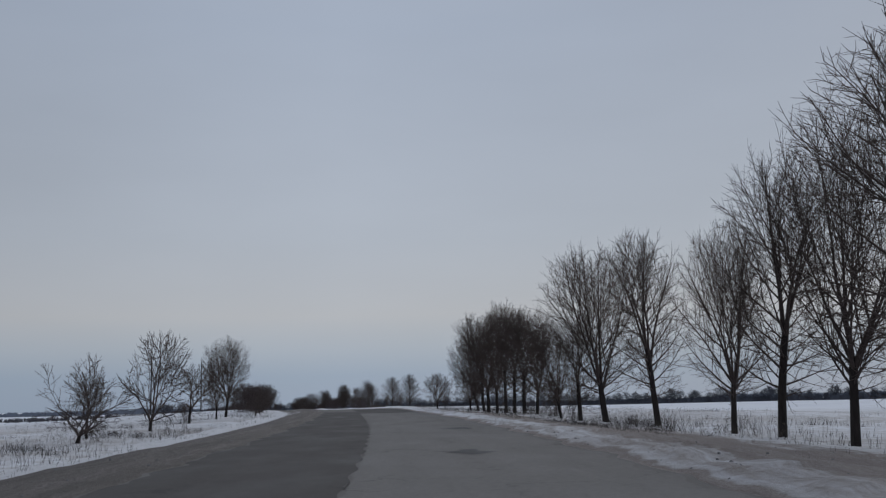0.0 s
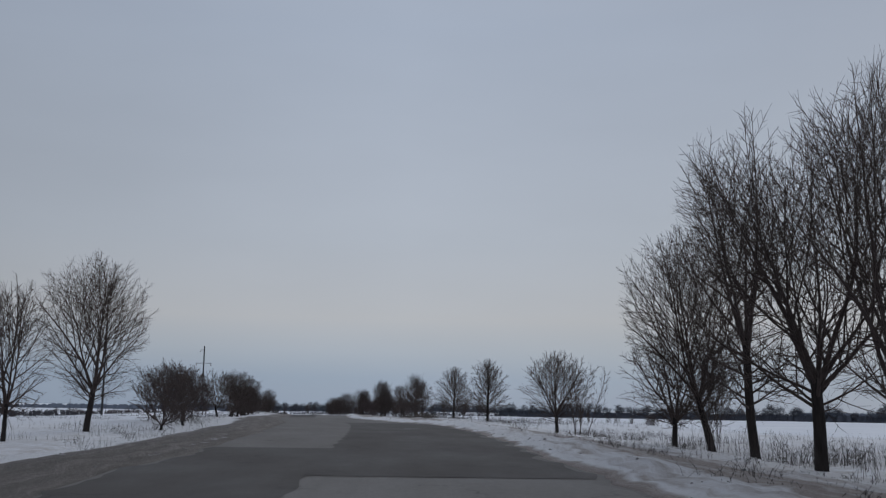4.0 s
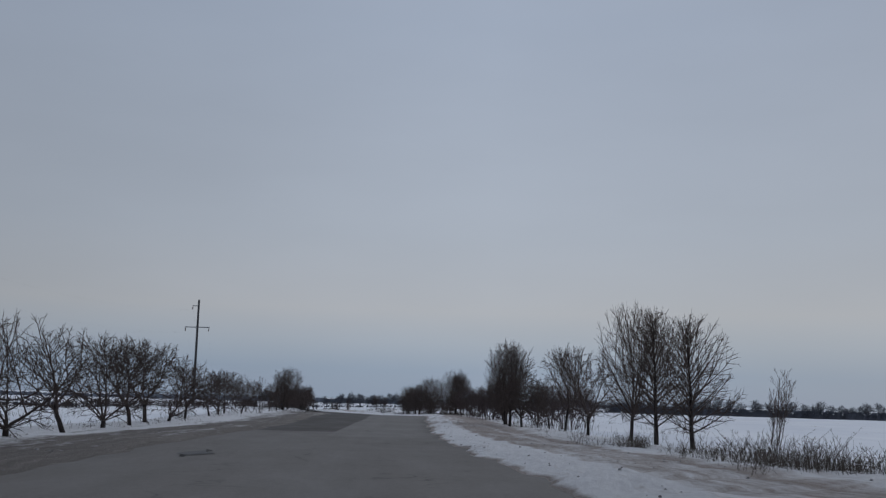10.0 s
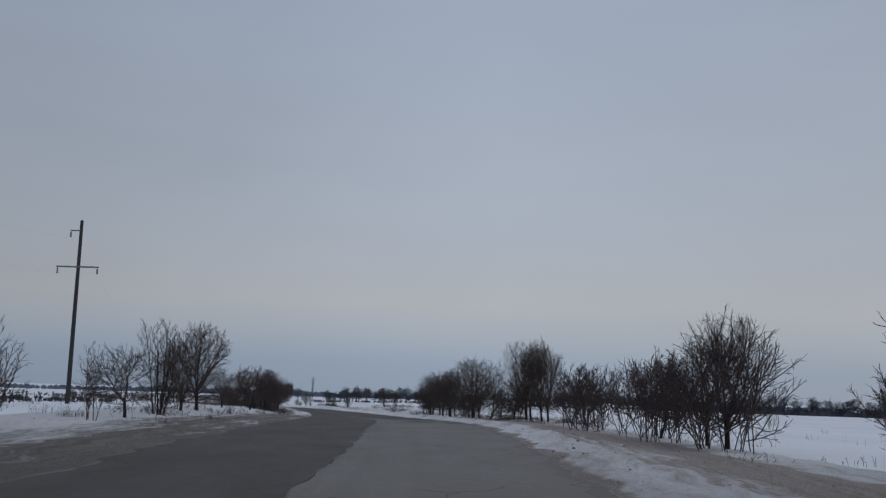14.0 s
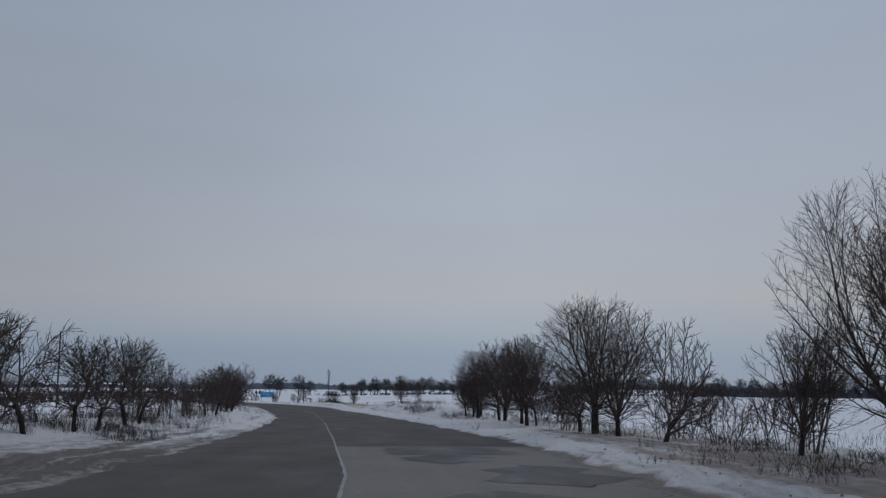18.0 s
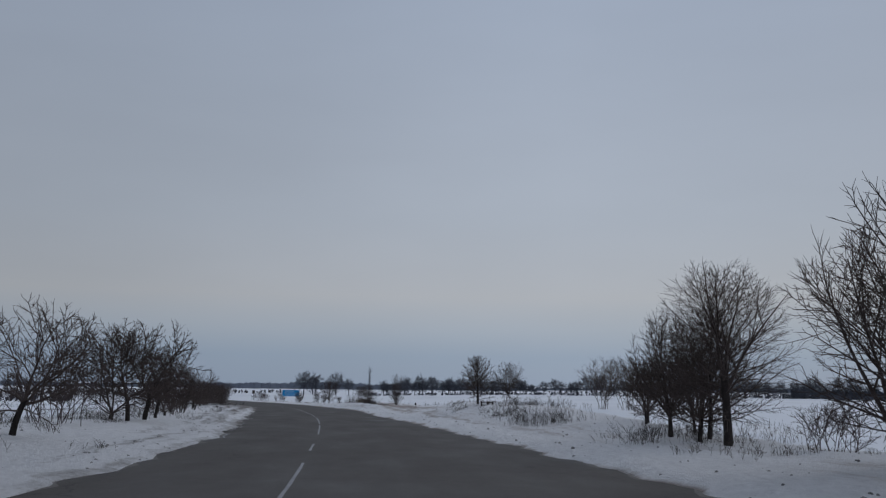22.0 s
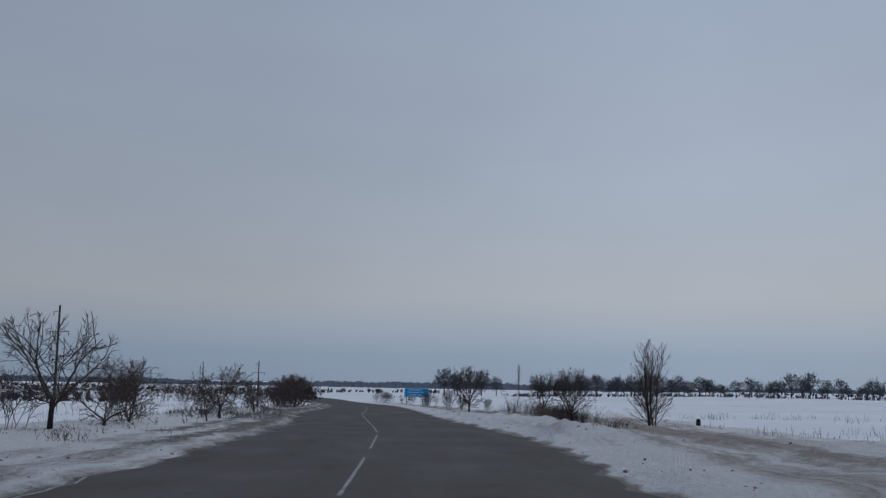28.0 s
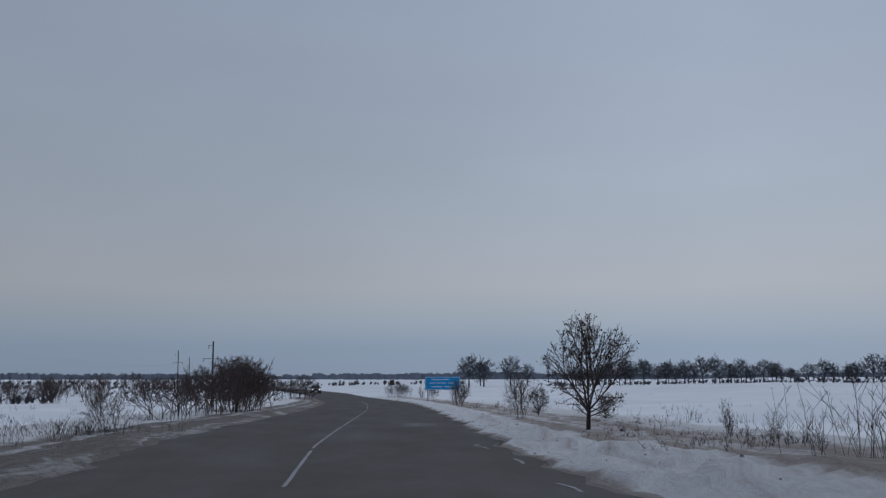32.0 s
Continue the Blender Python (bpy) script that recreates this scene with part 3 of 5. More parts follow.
for s0, s1 in ((283, 287.5), (290, 294.2), (295.5, 298), (303, 309), (318, 322)):
    patch("edge_line", s0, s1, lambda s: edge_l(s) + 0.05, lambda s: edge_l(s) + 0.10, M_PAINT, road, 0.012, 0.01)


# ---------------------------------------------------------------- trees and shrubs
class Wood:
    """Gathers branches as tubes, sorted into a trunk mesh and a crown mesh."""

    def __init__(self, seed):
        self.rng = random.Random(seed)
        self.sets = {"crown": ([], []), "leaves": ([], [])}
        self.now = "crown"

    def tube(self, which, pts, radii, sides):
        verts, faces = self.sets[which]
        base = len(verts)
        n = len(pts)
        for i in range(n):
            t = (pts[min(i + 1, n - 1)] - pts[max(i - 1, 0)]).normalized()
            u = t.cross(Vector((0.31, 0.77, 0.55))).normalized()
            w = t.cross(u)
            for k in range(sides):
                a = 2 * math.pi * k / sides
                verts.append(tuple(pts[i] + (u * math.cos(a) + w * math.sin(a)) * radii[i]))
        for i in range(n - 1):
            for k in range(sides):
                a, b = base + i * sides + k, base + i * sides + (k + 1) % sides
                faces.append((a, b, b + sides, a + sides))

    def leaf(self, p, size):
        verts, faces = self.sets["leaves"]
        rng = self.rng
        u = Vector((rng.gauss(0, 1), rng.gauss(0, 1), rng.gauss(0, 1))).normalized()
        w = u.cross(Vector((rng.gauss(0, 1), rng.gauss(0, 1), rng.gauss(0, 1)))).normalized()
        b = len(verts)
        verts.extend(tuple(p + q) for q in (-u * size, w * size * 0.45, u * size, -w * size * 0.45))
        faces.append((b, b + 1, b + 2, b + 3))

    def branch(self, start, way, length, radius, level, spec):
        rng = self.rng
        sp = spec["levels"][level]
        n = sp["steps"]
        pts, radii = [start.copy()], [radius]
        d = way.normalized()
        tip = max(spec["min_r"], radius * sp["taper"]) if level + 1 < len(spec["levels"]) else radius * 0.65
        for i in range(n):
            jit = Vector((rng.gauss(0, 1), rng.gauss(0, 1), rng.gauss(0, 1))) * sp["bend"]
            d = (d + jit + Vector((0, 0, sp["up"]))).normalized()
            pts.append(pts[-1] + d * (length / n))
            radii.append(radius + (tip - radius) * ((i + 1) / n) ** 0.8)
        # the foot of a trunk flares a little
        if level == 0 and spec.get("flare"):
            radii[0] *= spec["flare"]
        self.tube(self.now if level == 0 else "crown", pts, radii, sp["sides"])
        if spec.get("leaf") and level >= len(spec["levels"]) - 2:
            for p in pts[1:]:
                if rng.random() < spec["leaf"]:
                    self.leaf(p + Vector((rng.gauss(0, .05), rng.gauss(0, .05), rng.gauss(0, .05))), rng.uniform(0.035, 0.075))
        if level + 1 >= len(spec["levels"]):
            return
        last = len(spec["levels"]) - 1
        if 0 < level < last:
            self.tips(pts, d, spec.get("spray", 0.3), max(spec["min_r"], tip), last, spec)
        count = max(1, round(sp["kids"] * rng.uniform(0.85, 1.15)))
        turn = rng.uniform(0, 6.28)
        for k in range(count):
            f = sp["from"] + (1 - sp["from"]) * ((k + rng.uniform(0.1, 0.9)) / count) ** (0.78 if level else 1.0)
            f = min(f, 0.985)
            i = min(int(f * n), n - 1)
            g = f * n - i
            p = pts[i].lerp(pts[i + 1], g)
            axis = (pts[i + 1] - pts[i]).normalized()
            side = axis.cross(Vector((0.2, 0.9, 0.4))).normalized()
            turn += 2.4 + rng.uniform(-0.5, 0.5)
            side = Matrix.Rotation(turn, 3, axis) @ side
            lean = radians(rng.uniform(*sp["angle"]) * (1 - sp.get("close", 0.0) * f))
            way2 = axis * math.cos(lean) + side * math.sin(lean)
            shape = sp["shape"](f)
            if level == 0:
                shape *= 1 - spec.get("round", 0) * (1 - max(0.0, way2.z))
            r = (radii[i] + (radii[i + 1] - radii[i]) * g)
            self.branch(p, way2, length * sp["len"] * shape * (rng.uniform(0.75, 1.2) if level else rng.uniform(0.84, 1.08)), max(spec["min_r"], r * sp["thin"]), level + 1, spec)


    def tips(self, pts, way, length, radius, level, spec):
        """A branch ends in a small spray of twigs, not in one bare rod."""
        rng = self.rng
        for _ in range(2):
            jit = Vector((rng.gauss(0, 1), rng.gauss(0, 1), rng.gauss(0, 1))) * 0.36
            self.branch(pts[-1], way + jit, length * rng.uniform(0.6, 1.1), radius, level, spec)


def swell(widest, foot, power):
    """A crown's outline from its foot (0) to its top (1), 1 at its widest."""
    def outline(u):
        if u < widest:
            return foot + (1 - foot) * math.sin(math.pi / 2 * u / widest)
        return max(0.0, 1 - ((u - widest) / (1 - widest)) ** power) ** (1 / power)
    return outline


def grow_crown(w, sp):
    """A tree whose limbs reach out to a crown's outline: trunk, leaders, limbs, branches, twigs."""
    rng = w.rng
    high, wide, low = sp["height"], sp["wide"] / 2, sp["height"] * sp["clear"]
    lumps = [(k, rng.uniform(0, 6.28), rng.uniform(0.04, 0.13)) for k in (2, 3, 5)]
    thin = sp.get("thin", 0.0072)

    def inside(q):
        u = (q.z - low) / (high - low)
        if u >= 1:
            return False
        a = math.atan2(q.y, q.x)
        r = wide * sp["shape"](max(u, 0.0)) * (1 + sum(g * math.sin(k * a + ph) for k, ph, g in lumps))
        if u < 0:
            r *= max(0.0, 1 + 2.2 * u)
        return q.x * q.x + q.y * q.y < r * r

    def reach(q, way, up):
        q, way, far = q.copy(), way.copy(), 0.0
        while far < high:
            way = (way + Vector((0, 0, up * 0.12))).normalized()
            q += way * 0.12
            far += 0.12
            if not inside(q):
                break
        return far

    def rod(key, q, way, length, r0, r1, steps, sides, bend, up):
        pts, radii, way, step = [q.copy()], [r0], way.normalized(), length / steps
        for i in range(steps):
            shake = Vector((rng.gauss(0, 1), rng.gauss(0, 1), rng.gauss(0, 1))) * bend
            way = (way + shake + Vector((0, 0, up * step))).normalized()
            pts.append(pts[-1] + way * step)
            radii.append(r0 + (r1 - r0) * ((i + 1) / steps) ** 0.8)
        w.tube(key, pts, radii, sides)
        return pts, radii, way

    def along(pts, radii, f):
        n = len(pts) - 1
        i = min(int(f * n), n - 1)
        g = f * n - i
        return pts[i].lerp(pts[i + 1], g), (pts[i + 1] - pts[i]).normalized(), radii[i] + (radii[i + 1] - radii[i]) * g

    def aside(axis, turn, lean):
        side = axis.cross(Vector((0.2, 0.9, 0.4))).normalized()
        return axis * math.cos(lean) + (Matrix.Rotation(turn, 3, axis) @ side) * math.sin(lean)

    def twig(q, way, length):
        tip = q + way * length
        w.tube("crown", [q, tip], [thin * 0.9, thin * 0.5], 3)
        if sp.get("leaf") and rng.random() < sp["leaf"]:
            for _ in range(rng.randint(1, 3)):
                w.leaf(q.lerp(tip, rng.uniform(0.3, 1.05)) + Vector((rng.gauss(0, .04), rng.gauss(0, .04), rng.gauss(0, .04))), rng.uniform(0.022, 0.046))

    def branch(q, way, length, r):
        steps = max(2, min(5, round(length / 0.28)))
        pts, radii, way = rod("crown", q, way, length, r, thin, steps, 3, sp["bend"] * 1.2, sp["up"] * 0.7)
        count, turn = max(2, round(length / sp["twig_gap"])), rng.uniform(0, 6.28)
        for k in range(count):
            f = 0.12 + 0.86 * (k + rng.random()) / count
            q2, axis, _ = along(pts, radii, min(f, 0.99))
            turn += 2.4 + rng.uniform(-0.6, 0.6)
            twig(q2, aside(axis, turn, radians(rng.uniform(24, 58))), sp["twig"] * rng.uniform(0.5, 1.25) * (1.15 - 0.5 * f))
        twig(pts[-1], (way + Vector((rng.gauss(0, .3), rng.gauss(0, .3), rng.gauss(0, .3)))).normalized(), sp["twig"] * rng.uniform(0.5, 1.0))

    def limb(q, way, length, r):
        steps = max(4, min(10, round(length / 0.36)))
        pts, radii, way = rod("crown", q, way, length, r, thin * 1.3, steps, 5 if r > 0.03 else 4, sp["bend"], sp["up"])
        count, turn = max(3, round(length / sp["gap"])), rng.uniform(0, 6.28)
        for k in range(count):
            f = 0.14 + 0.84 * (k + rng.random()) / count
            q2, axis, r2 = along(pts, radii, min(f, 0.985))
            turn += 2.4 + rng.uniform(-0.6, 0.6)
            way2 = aside(axis, turn, radians(rng.uniform(28, 58)))
            size = min(reach(q2, way2, 0) * 1.02, length * (0.50 * (1 - f) + 0.17) * rng.uniform(0.7, 1.25))
            if size > 0.1:
                branch(q2, way2, size, max(thin * 1.1, min(r2 * 0.6, 0.006 + 0.010 * size)))
        for _ in range(2):
            branch(pts[-1], way + Vector((rng.gauss(0, .3), rng.gauss(0, .3), rng.gauss(0, .3))), sp["twig"] * rng.uniform(0.7, 1.6), thin * 1.2)

    def limbs_on(pts, radii, f0, f1, count, steep, flat):
        turn = rng.uniform(0, 6.28)
        for k in range(count):
            f = f0 + (f1 - f0) * (k + rng.uniform(0.1, 0.9)) / count
            q, axis, r = along(pts, radii, min(f, 0.985))
            turn += 2.4 + rng.uniform(-0.4, 0.4)
            g = (f - f0) / max(0.01, f1 - f0)
            way = aside(axis, turn, radians(flat + (steep - flat) * g ** 0.8 + rng.uniform(-9, 9)))
            size = reach(q, way, sp["up"]) * rng.uniform(0.82, 0.97)
            if size > 0.25:
                limb(q, way, size, max(thin * 2, min(r * 0.62, 0.009 + 0.0120 * size)))

    w.sets["trunk0"] = ([], [])
    fork = sp.get("fork", 0.0)
    lean = Vector((rng.gauss(0, 1), rng.gauss(0, 1), 0)) * sp.get("crook", 0.02) + Vector((0, 0, 1))
    if not fork:
        pts, radii, _ = rod("trunk0", Vector((0, 0, -0.15)), lean, high * 0.97 + 0.15, sp["radius"], thin * 2, 14, 9, sp["bend"] * 0.4, 0.12)
        limbs_on(pts, radii, sp["clear"] + 0.02, 0.97, sp["limbs"], sp["steep"], sp["flat"])
        return
    pts, radii, way = rod("trunk0", Vector((0, 0, -0.15)), lean, high * fork + 0.15, sp["radius"], sp["radius"] * 0.72, 6, 9, sp["bend"] * 0.5, 0.1)
    limbs_on(pts, radii, min(0.9, sp["clear"] / fork), 0.98, sp.get("skirt", 5), sp["flat"] - 8, sp["flat"] + 12)
    turn = rng.uniform(0, 6.28)
    for k in range(sp["leaders"]):
        q, axis, r = along(pts, radii, 1 - 0.35 * (k / sp["leaders"]) * (0.4 + 0.6 * rng.random()))
        turn += 6.28 / sp["leaders"] + rng.uniform(-0.35, 0.35)
        way = aside(axis, turn, radians(rng.uniform(*sp["lead"])))
        if "spread" in sp:
            out = sp["spread"] * rng.random() ** 0.6
            q, way = Vector((math.cos(turn) * out, math.sin(turn) * out, -0.1)), Vector((math.cos(turn) * math.tan(radians(rng.uniform(*sp["lead"]))), math.sin(turn) * math.tan(radians(rng.uniform(*sp["lead"]))), 1)).normalized()
        size = reach(q + way * 0.2, way, 0.05) * rng.uniform(0.92, 1.0)
        lp, lr, _ = rod("crown", q, way, size, r * rng.uniform(0.5, 0.72), thin * 1.6, 10, 6, sp["bend"], 0.05)
        limbs_on(lp, lr, 0.16, 0.96, max(3, round(sp["limbs"] / sp["leaders"])), sp["steep"], sp["flat"] - 14)


def grow_clumps(w, sp):
    """A far tree: trunk and limbs that end in round clumps of twigs, bare below."""
    rng, high, wide = w.rng, sp["height"], sp["wide"] / 2
    w.sets["trunk0"] = ([], [])
    fork = Vector((rng.gauss(0, 0.1), rng.gauss(0, 0.1), high * 0.3))
    w.tube("trunk0", [Vector((0, 0, -0.2)), fork * 0.5, fork], [sp["radius"], sp["radius"] * 0.9, sp["radius"] * 0.75], 6)
    for k in range(sp["clumps"]):
        turn = k * 2.4 + rng.uniform(-0.4, 0.4)
        up = (k + 0.5) / sp["clumps"]
        size = wide * rng.uniform(0.40, 0.58)
        out = max(0.0, wide - size) * math.sin(math.pi * (0.25 + 0.7 * up)) * rng.uniform(0.75, 1.05)
        mid = Vector((math.cos(turn) * out, math.sin(turn) * out, high * (0.34 + 0.62 * up) - size * 0.5 * up))
        w.tube("crown", [fork, fork.lerp(mid, 0.5) + Vector((0, 0, -0.1)), mid], [sp["radius"] * 0.5, 0.05, 0.035], 4)
        for _ in range(sp["twigs"] // sp["clumps"]):
            way = Vector((rng.gauss(0, 1), rng.gauss(0, 1), rng.gauss(0.25, 0.9))).normalized()
            a = mid + way * size * rng.uniform(0.05, 0.75)
            b = a + (way + Vector((rng.gauss(0, .5), rng.gauss(0, .5), rng.gauss(0.3, .5)))).normalized() * size * rng.uniform(0.3, 0.55)
            w.tube("crown", [a, b], [0.05, 0.03], 3)


def make_tree(name, label, category, spec, seed, bark, twig, group):
    """A tree at the origin, in its own metres as the spec says."""
    w = Wood(seed)
    dense = spec["stems"] > 10
    if "shape" in spec:
        grow_crown(w, spec)
    elif "clumps" in spec:
        grow_clumps(w, spec)
    else:
        for k in range(spec["stems"]):
            a = w.rng.uniform(0, 6.28)
            out = spec["spread"] * (w.rng.random() ** 0.5)
            lean = radians(w.rng.uniform(*spec["lean"]))
            way = Vector((math.cos(a) * math.sin(lean), math.sin(a) * math.sin(lean), math.cos(lean)))
            if not dense:
                w.now = "trunk%d" % k
                w.sets[w.now] = ([], [])
            w.branch(Vector((math.cos(a) * out, math.sin(a) * out, -0.12)), way, spec["height"] * w.rng.uniform(*spec["vary"]), spec["radius"] * w.rng.uniform(0.8, 1.1), 0, spec)
    tree = new(name)
    tagged(tree, label, category, group)
    pts, wide = [], []
    for key, (v, f) in w.sets.items():
        if f:
            kind = "brushwood" if dense and key == "crown" else "foliage" if key == "leaves" else key if not key.startswith("trunk") else "trunk" if spec["stems"] == 1 else "stem"
            ob = part_mesh(kind, mesh_from(name + "_" + kind, v, f, M_LEAF if key == "leaves" else bark if key.startswith("trunk") else twig, key != "leaves"), tree)
            if kind in ("brushwood", "foliage"):
                tagged(ob, kind="stuff")
            pts += [p[2] for p in v]
            wide += [math.hypot(p[0], p[1]) for p in v]
    tree_heights[tree.name] = sorted(pts)[int(len(pts) * 0.993)]
    tree_widths[tree.name] = 2 * sorted(wide)[int(len(wide) * 0.975)]
    return tree


tree_heights, tree_widths = {}, {}
one = lambda f: 1.0
cone = lambda f: 1.15 - 0.75 * f


def lv(steps, sides, bend, up, taper, kids=0, start=0.2, angle=(30, 50), length=0.5, thin=0.5, shape=one, close=0.0):
    return {"steps": steps, "sides": sides, "bend": bend, "up": up, "taper": taper, "kids": kids, "from": start, "angle": angle, "len": length, "thin": thin, "shape": shape, "close": close}


# tall, with a clear trunk, a skirt of flat low limbs and steep leaders above
MAPLE = dict(stems=1, height=7.6, wide=4.2, clear=0.15, shape=swell(0.42, 0.72, 2.1), radius=0.155, fork=0.40, leaders=5, lead=(7, 26), limbs=50, skirt=17, steep=24, flat=70, up=0.15, bend=0.055, gap=0.19, twig_gap=0.165, twig=0.32, thin=0.0058, crook=0.05)
# a short trunk that divides into long steep limbs
VASE = dict(MAPLE, wide=4.6, clear=0.16, shape=swell(0.55, 0.55, 2.4), radius=0.165, fork=0.25, leaders=6, lead=(10, 38), limbs=54, skirt=11, steep=22, flat=62)
# one trunk to the top, straight limbs that fan out to a ball
OAK = dict(stems=1, height=4.2, wide=3.3, clear=0.14, shape=swell(0.42, 0.70, 2.3), radius=0.12, limbs=58, steep=22, flat=78, up=0.13, bend=0.05, gap=0.19, twig_gap=0.16, twig=0.21, crook=0.02)
FORK = dict(OAK, wide=3.2, clear=0.16, shape=swell(0.50, 0.58, 2.4), radius=0.105, fork=0.24, leaders=7, lead=(8, 42), limbs=54, skirt=11, steep=24, flat=68, up=0.12, bend=0.055, thin=0.0064)
APPLE = dict(stems=1, height=3.2, wide=3.4, clear=0.22, shape=swell(0.5, 0.6, 2.6), radius=0.088, fork=0.30, leaders=5, lead=(22, 60), limbs=40, skirt=4, steep=40, flat=76, up=0.10, bend=0.15, gap=0.17, twig_gap=0.14, twig=0.16, crook=0.30)
APPLE_TWO = dict(APPLE, clear=0.12, fork=0.11, leaders=4, lead=(14, 46), radius=0.10, limbs=42)
# many shoots from one root, grown to a close dome
THICKET = dict(stems=1, height=2.4, wide=2.9, clear=0.02, shape=swell(0.5, 0.7, 2.4), radius=0.03, fork=0.05, spread=0.95, leaders=15, lead=(0, 30), limbs=28, skirt=0, steep=24, flat=62, up=0.1, bend=0.07, gap=0.21, twig_gap=0.20, twig=0.18, crook=0.05)
SAPLINGS = dict(height=2.8, radius=0.020, stems=6, spread=0.35, lean=(2, 17), vary=(0.6, 1.05), min_r=0.005, spray=0.14, levels=[
    lv(7, 5, 0.06, 0.05, 0.3, 13, 0.2, (24, 45), 0.32, 0.6, cone),
    lv(4, 3, 0.09, 0.08, 0.5, 5, 0.2, (22, 42), 0.42, 0.7, one),
    lv(1, 3, 0.1, 0.06, 0.7)])
BRUSH = dict(height=3.0, radius=0.033, stems=6, spread=0.25, lean=(2, 12), vary=(0.7, 1.05), min_r=0.005, spray=0.16, levels=[
    lv(9, 6, 0.05, 0.05, 0.2, 26, 0.08, (30, 62), 0.38, 0.5, cone, 0.4),
    lv(5, 4, 0.09, 0.06, 0.4, 8, 0.12, (25, 48), 0.45, 0.6, cone),
    lv(1, 3, 0.1, 0.06, 0.7)])
LEAFY = dict(FORK, limbs=44, skirt=8, height=2.8, wide=2.1, radius=0.07, twig=0.14, gap=0.16, leaf=0.45)
LEAFY_WIDE = dict(APPLE, height=2.4, radius=0.09, leaf=0.22)
WINDBREAK = dict(stems=1, height=4.6, wide=5.2, radius=0.13, clumps=8, twigs=300)
FAN = dict(THICKET, height=2.6, wide=1.7, shape=swell(0.6, 0.45, 2.2), spread=0.3, radius=0.022, leaders=11, lead=(1, 18), limbs=40, twig=0.26, thin=0.0052)
POPLAR = dict(height=9.0, radius=0.2, stems=1, spread=0, lean=(0, 2), vary=(1, 1), min_r=0.02, levels=[
    lv(8, 5, 0.02, 0.03, 0.15, 34, 0.12, (14, 26), 0.22, 0.4, one),
    lv(4, 3, 0.05, 0.12, 0.3, 6, 0.1, (14, 30), 0.5, 0.6, one),
    lv(2, 3, 0.08, 0.08, 0.6)])

ROW_R, ROW_L, OPEN = "roadside row of tall trees", "roadside row of old apple trees", "roadside bushes"
KINDS = {
    "maple": [make_tree("roadside_tree", "tall leafless roadside tree with dark straight trunk", "tree", MAPLE, s, M_BARK, M_TWIG, ROW_R) for s in (11, 12, 13)],
    "vase": [make_tree("roadside_tree", "tall leafless tree with steep forking limbs", "tree", VASE, s, M_BARK, M_TWIG, ROW_R) for s in (21, 22, 23)],
    "oak": [make_tree("roadside_tree", "round-crowned leafless tree in the snow", "tree", OAK, s, M_BARK, M_TWIG, ROW_R) for s in (131, 132, 133)],
    "fork": [make_tree("roadside_tree", "leafless tree dividing low into steep limbs", "tree", FORK, s, M_BARK, M_TWIG, ROW_R) for s in (35, 36, 37, 38)],
    "apple": [make_tree("apple_tree", "old leafless apple tree with crooked limbs", "tree", APPLE, s, M_BARK, M_TWIG, ROW_L) for s in (41, 42, 43, 44)],
    "apple_two": [make_tree("apple_tree", "leafless apple tree forked from the ground", "tree", APPLE_TWO, s, M_BARK, M_TWIG, ROW_L) for s in (51, 52)],
    "thicket": [make_tree("bush", "dense dark leafless roadside bush", "bush", THICKET, s, M_SHRUB, M_SHRUB, OPEN) for s in (61, 62, 63)],
    "sapling": [make_tree("sapling_clump", "clump of thin leafless saplings in snow", "sapling", SAPLINGS, s, M_TWIG, M_TWIG, OPEN) for s in (71, 72, 73)],
    "fan": [make_tree("shrub", "upright fan of thin leafless shoots in snow", "bush", FAN, s, M_TWIG, M_TWIG, OPEN) for s in (75, 76)],
    "brush": [make_tree("young_tree", "bushy young leafless tree with many stems", "tree", BRUSH, s, M_BARK, M_TWIG, OPEN) for s in (81, 82)],
    "leafy": [make_tree("small_tree", "small spreading tree keeping some dry brown leaves", "tree", LEAFY, s, M_BARK, M_TWIG, OPEN) for s in (91, 92)],
    "leafy_wide": [make_tree("apple_tree", "crooked apple tree keeping a few withered leaves", "tree", LEAFY_WIDE, 95, M_BARK, M_TWIG, ROW_L)],
    "windbreak": [make_tree("windbreak_tree", "far leafless tree of a field windbreak", "tree", WINDBREAK, s, M_HAZED_BARK, M_HAZED_BARK, "field windbreak") for s in (101, 102, 103, 104, 105, 106)],
    "poplar": [make_tree("poplar", "slim far poplar standing above the field", "tree", POPLAR, 111, M_HAZED_BARK, M_HAZED_BARK, "field windbreak")],
}
used = {}


def plant_xy(kind, x, y, top, wide=0.0, tilt=0.0, way=(1.0, 0.0)):
    """A tree of that kind at x, y whose crown ends at the height top and is so wide; tilt: degrees by which it leans along way."""
    protos = KINDS[kind]
    k = used.get(kind, 0)
    used[kind] = k + 1
    proto = protos[k % len(protos)]
    rng = random.Random(int(x * 13 + y * 7 + 5000))
    z = ground_at(x, y)
    size = (top - z) / tree_heights[proto.name]
    girth = min(1.7, max(0.6, wide / (tree_widths[proto.name] * size))) * size if wide else size
    lean = Matrix.Rotation(radians(tilt), 4, Vector((-way[1], way[0], 0)))
    m = Matrix.Translation((x, y, z)) @ lean @ Matrix.Rotation(rng.uniform(0, 6.28), 4, "Z")
    scale = Vector((girth, girth, size))
    if k < len(protos):
        proto.matrix_world = m @ Matrix.Diagonal((*scale, 1))
        proto_scale[proto.name] = scale
        return proto
    base = proto_scale[proto.name]
    return copy_thing(proto, m @ Matrix.Diagonal((*(a / b for a, b in zip(scale, base)), 1)))


proto_scale = {}


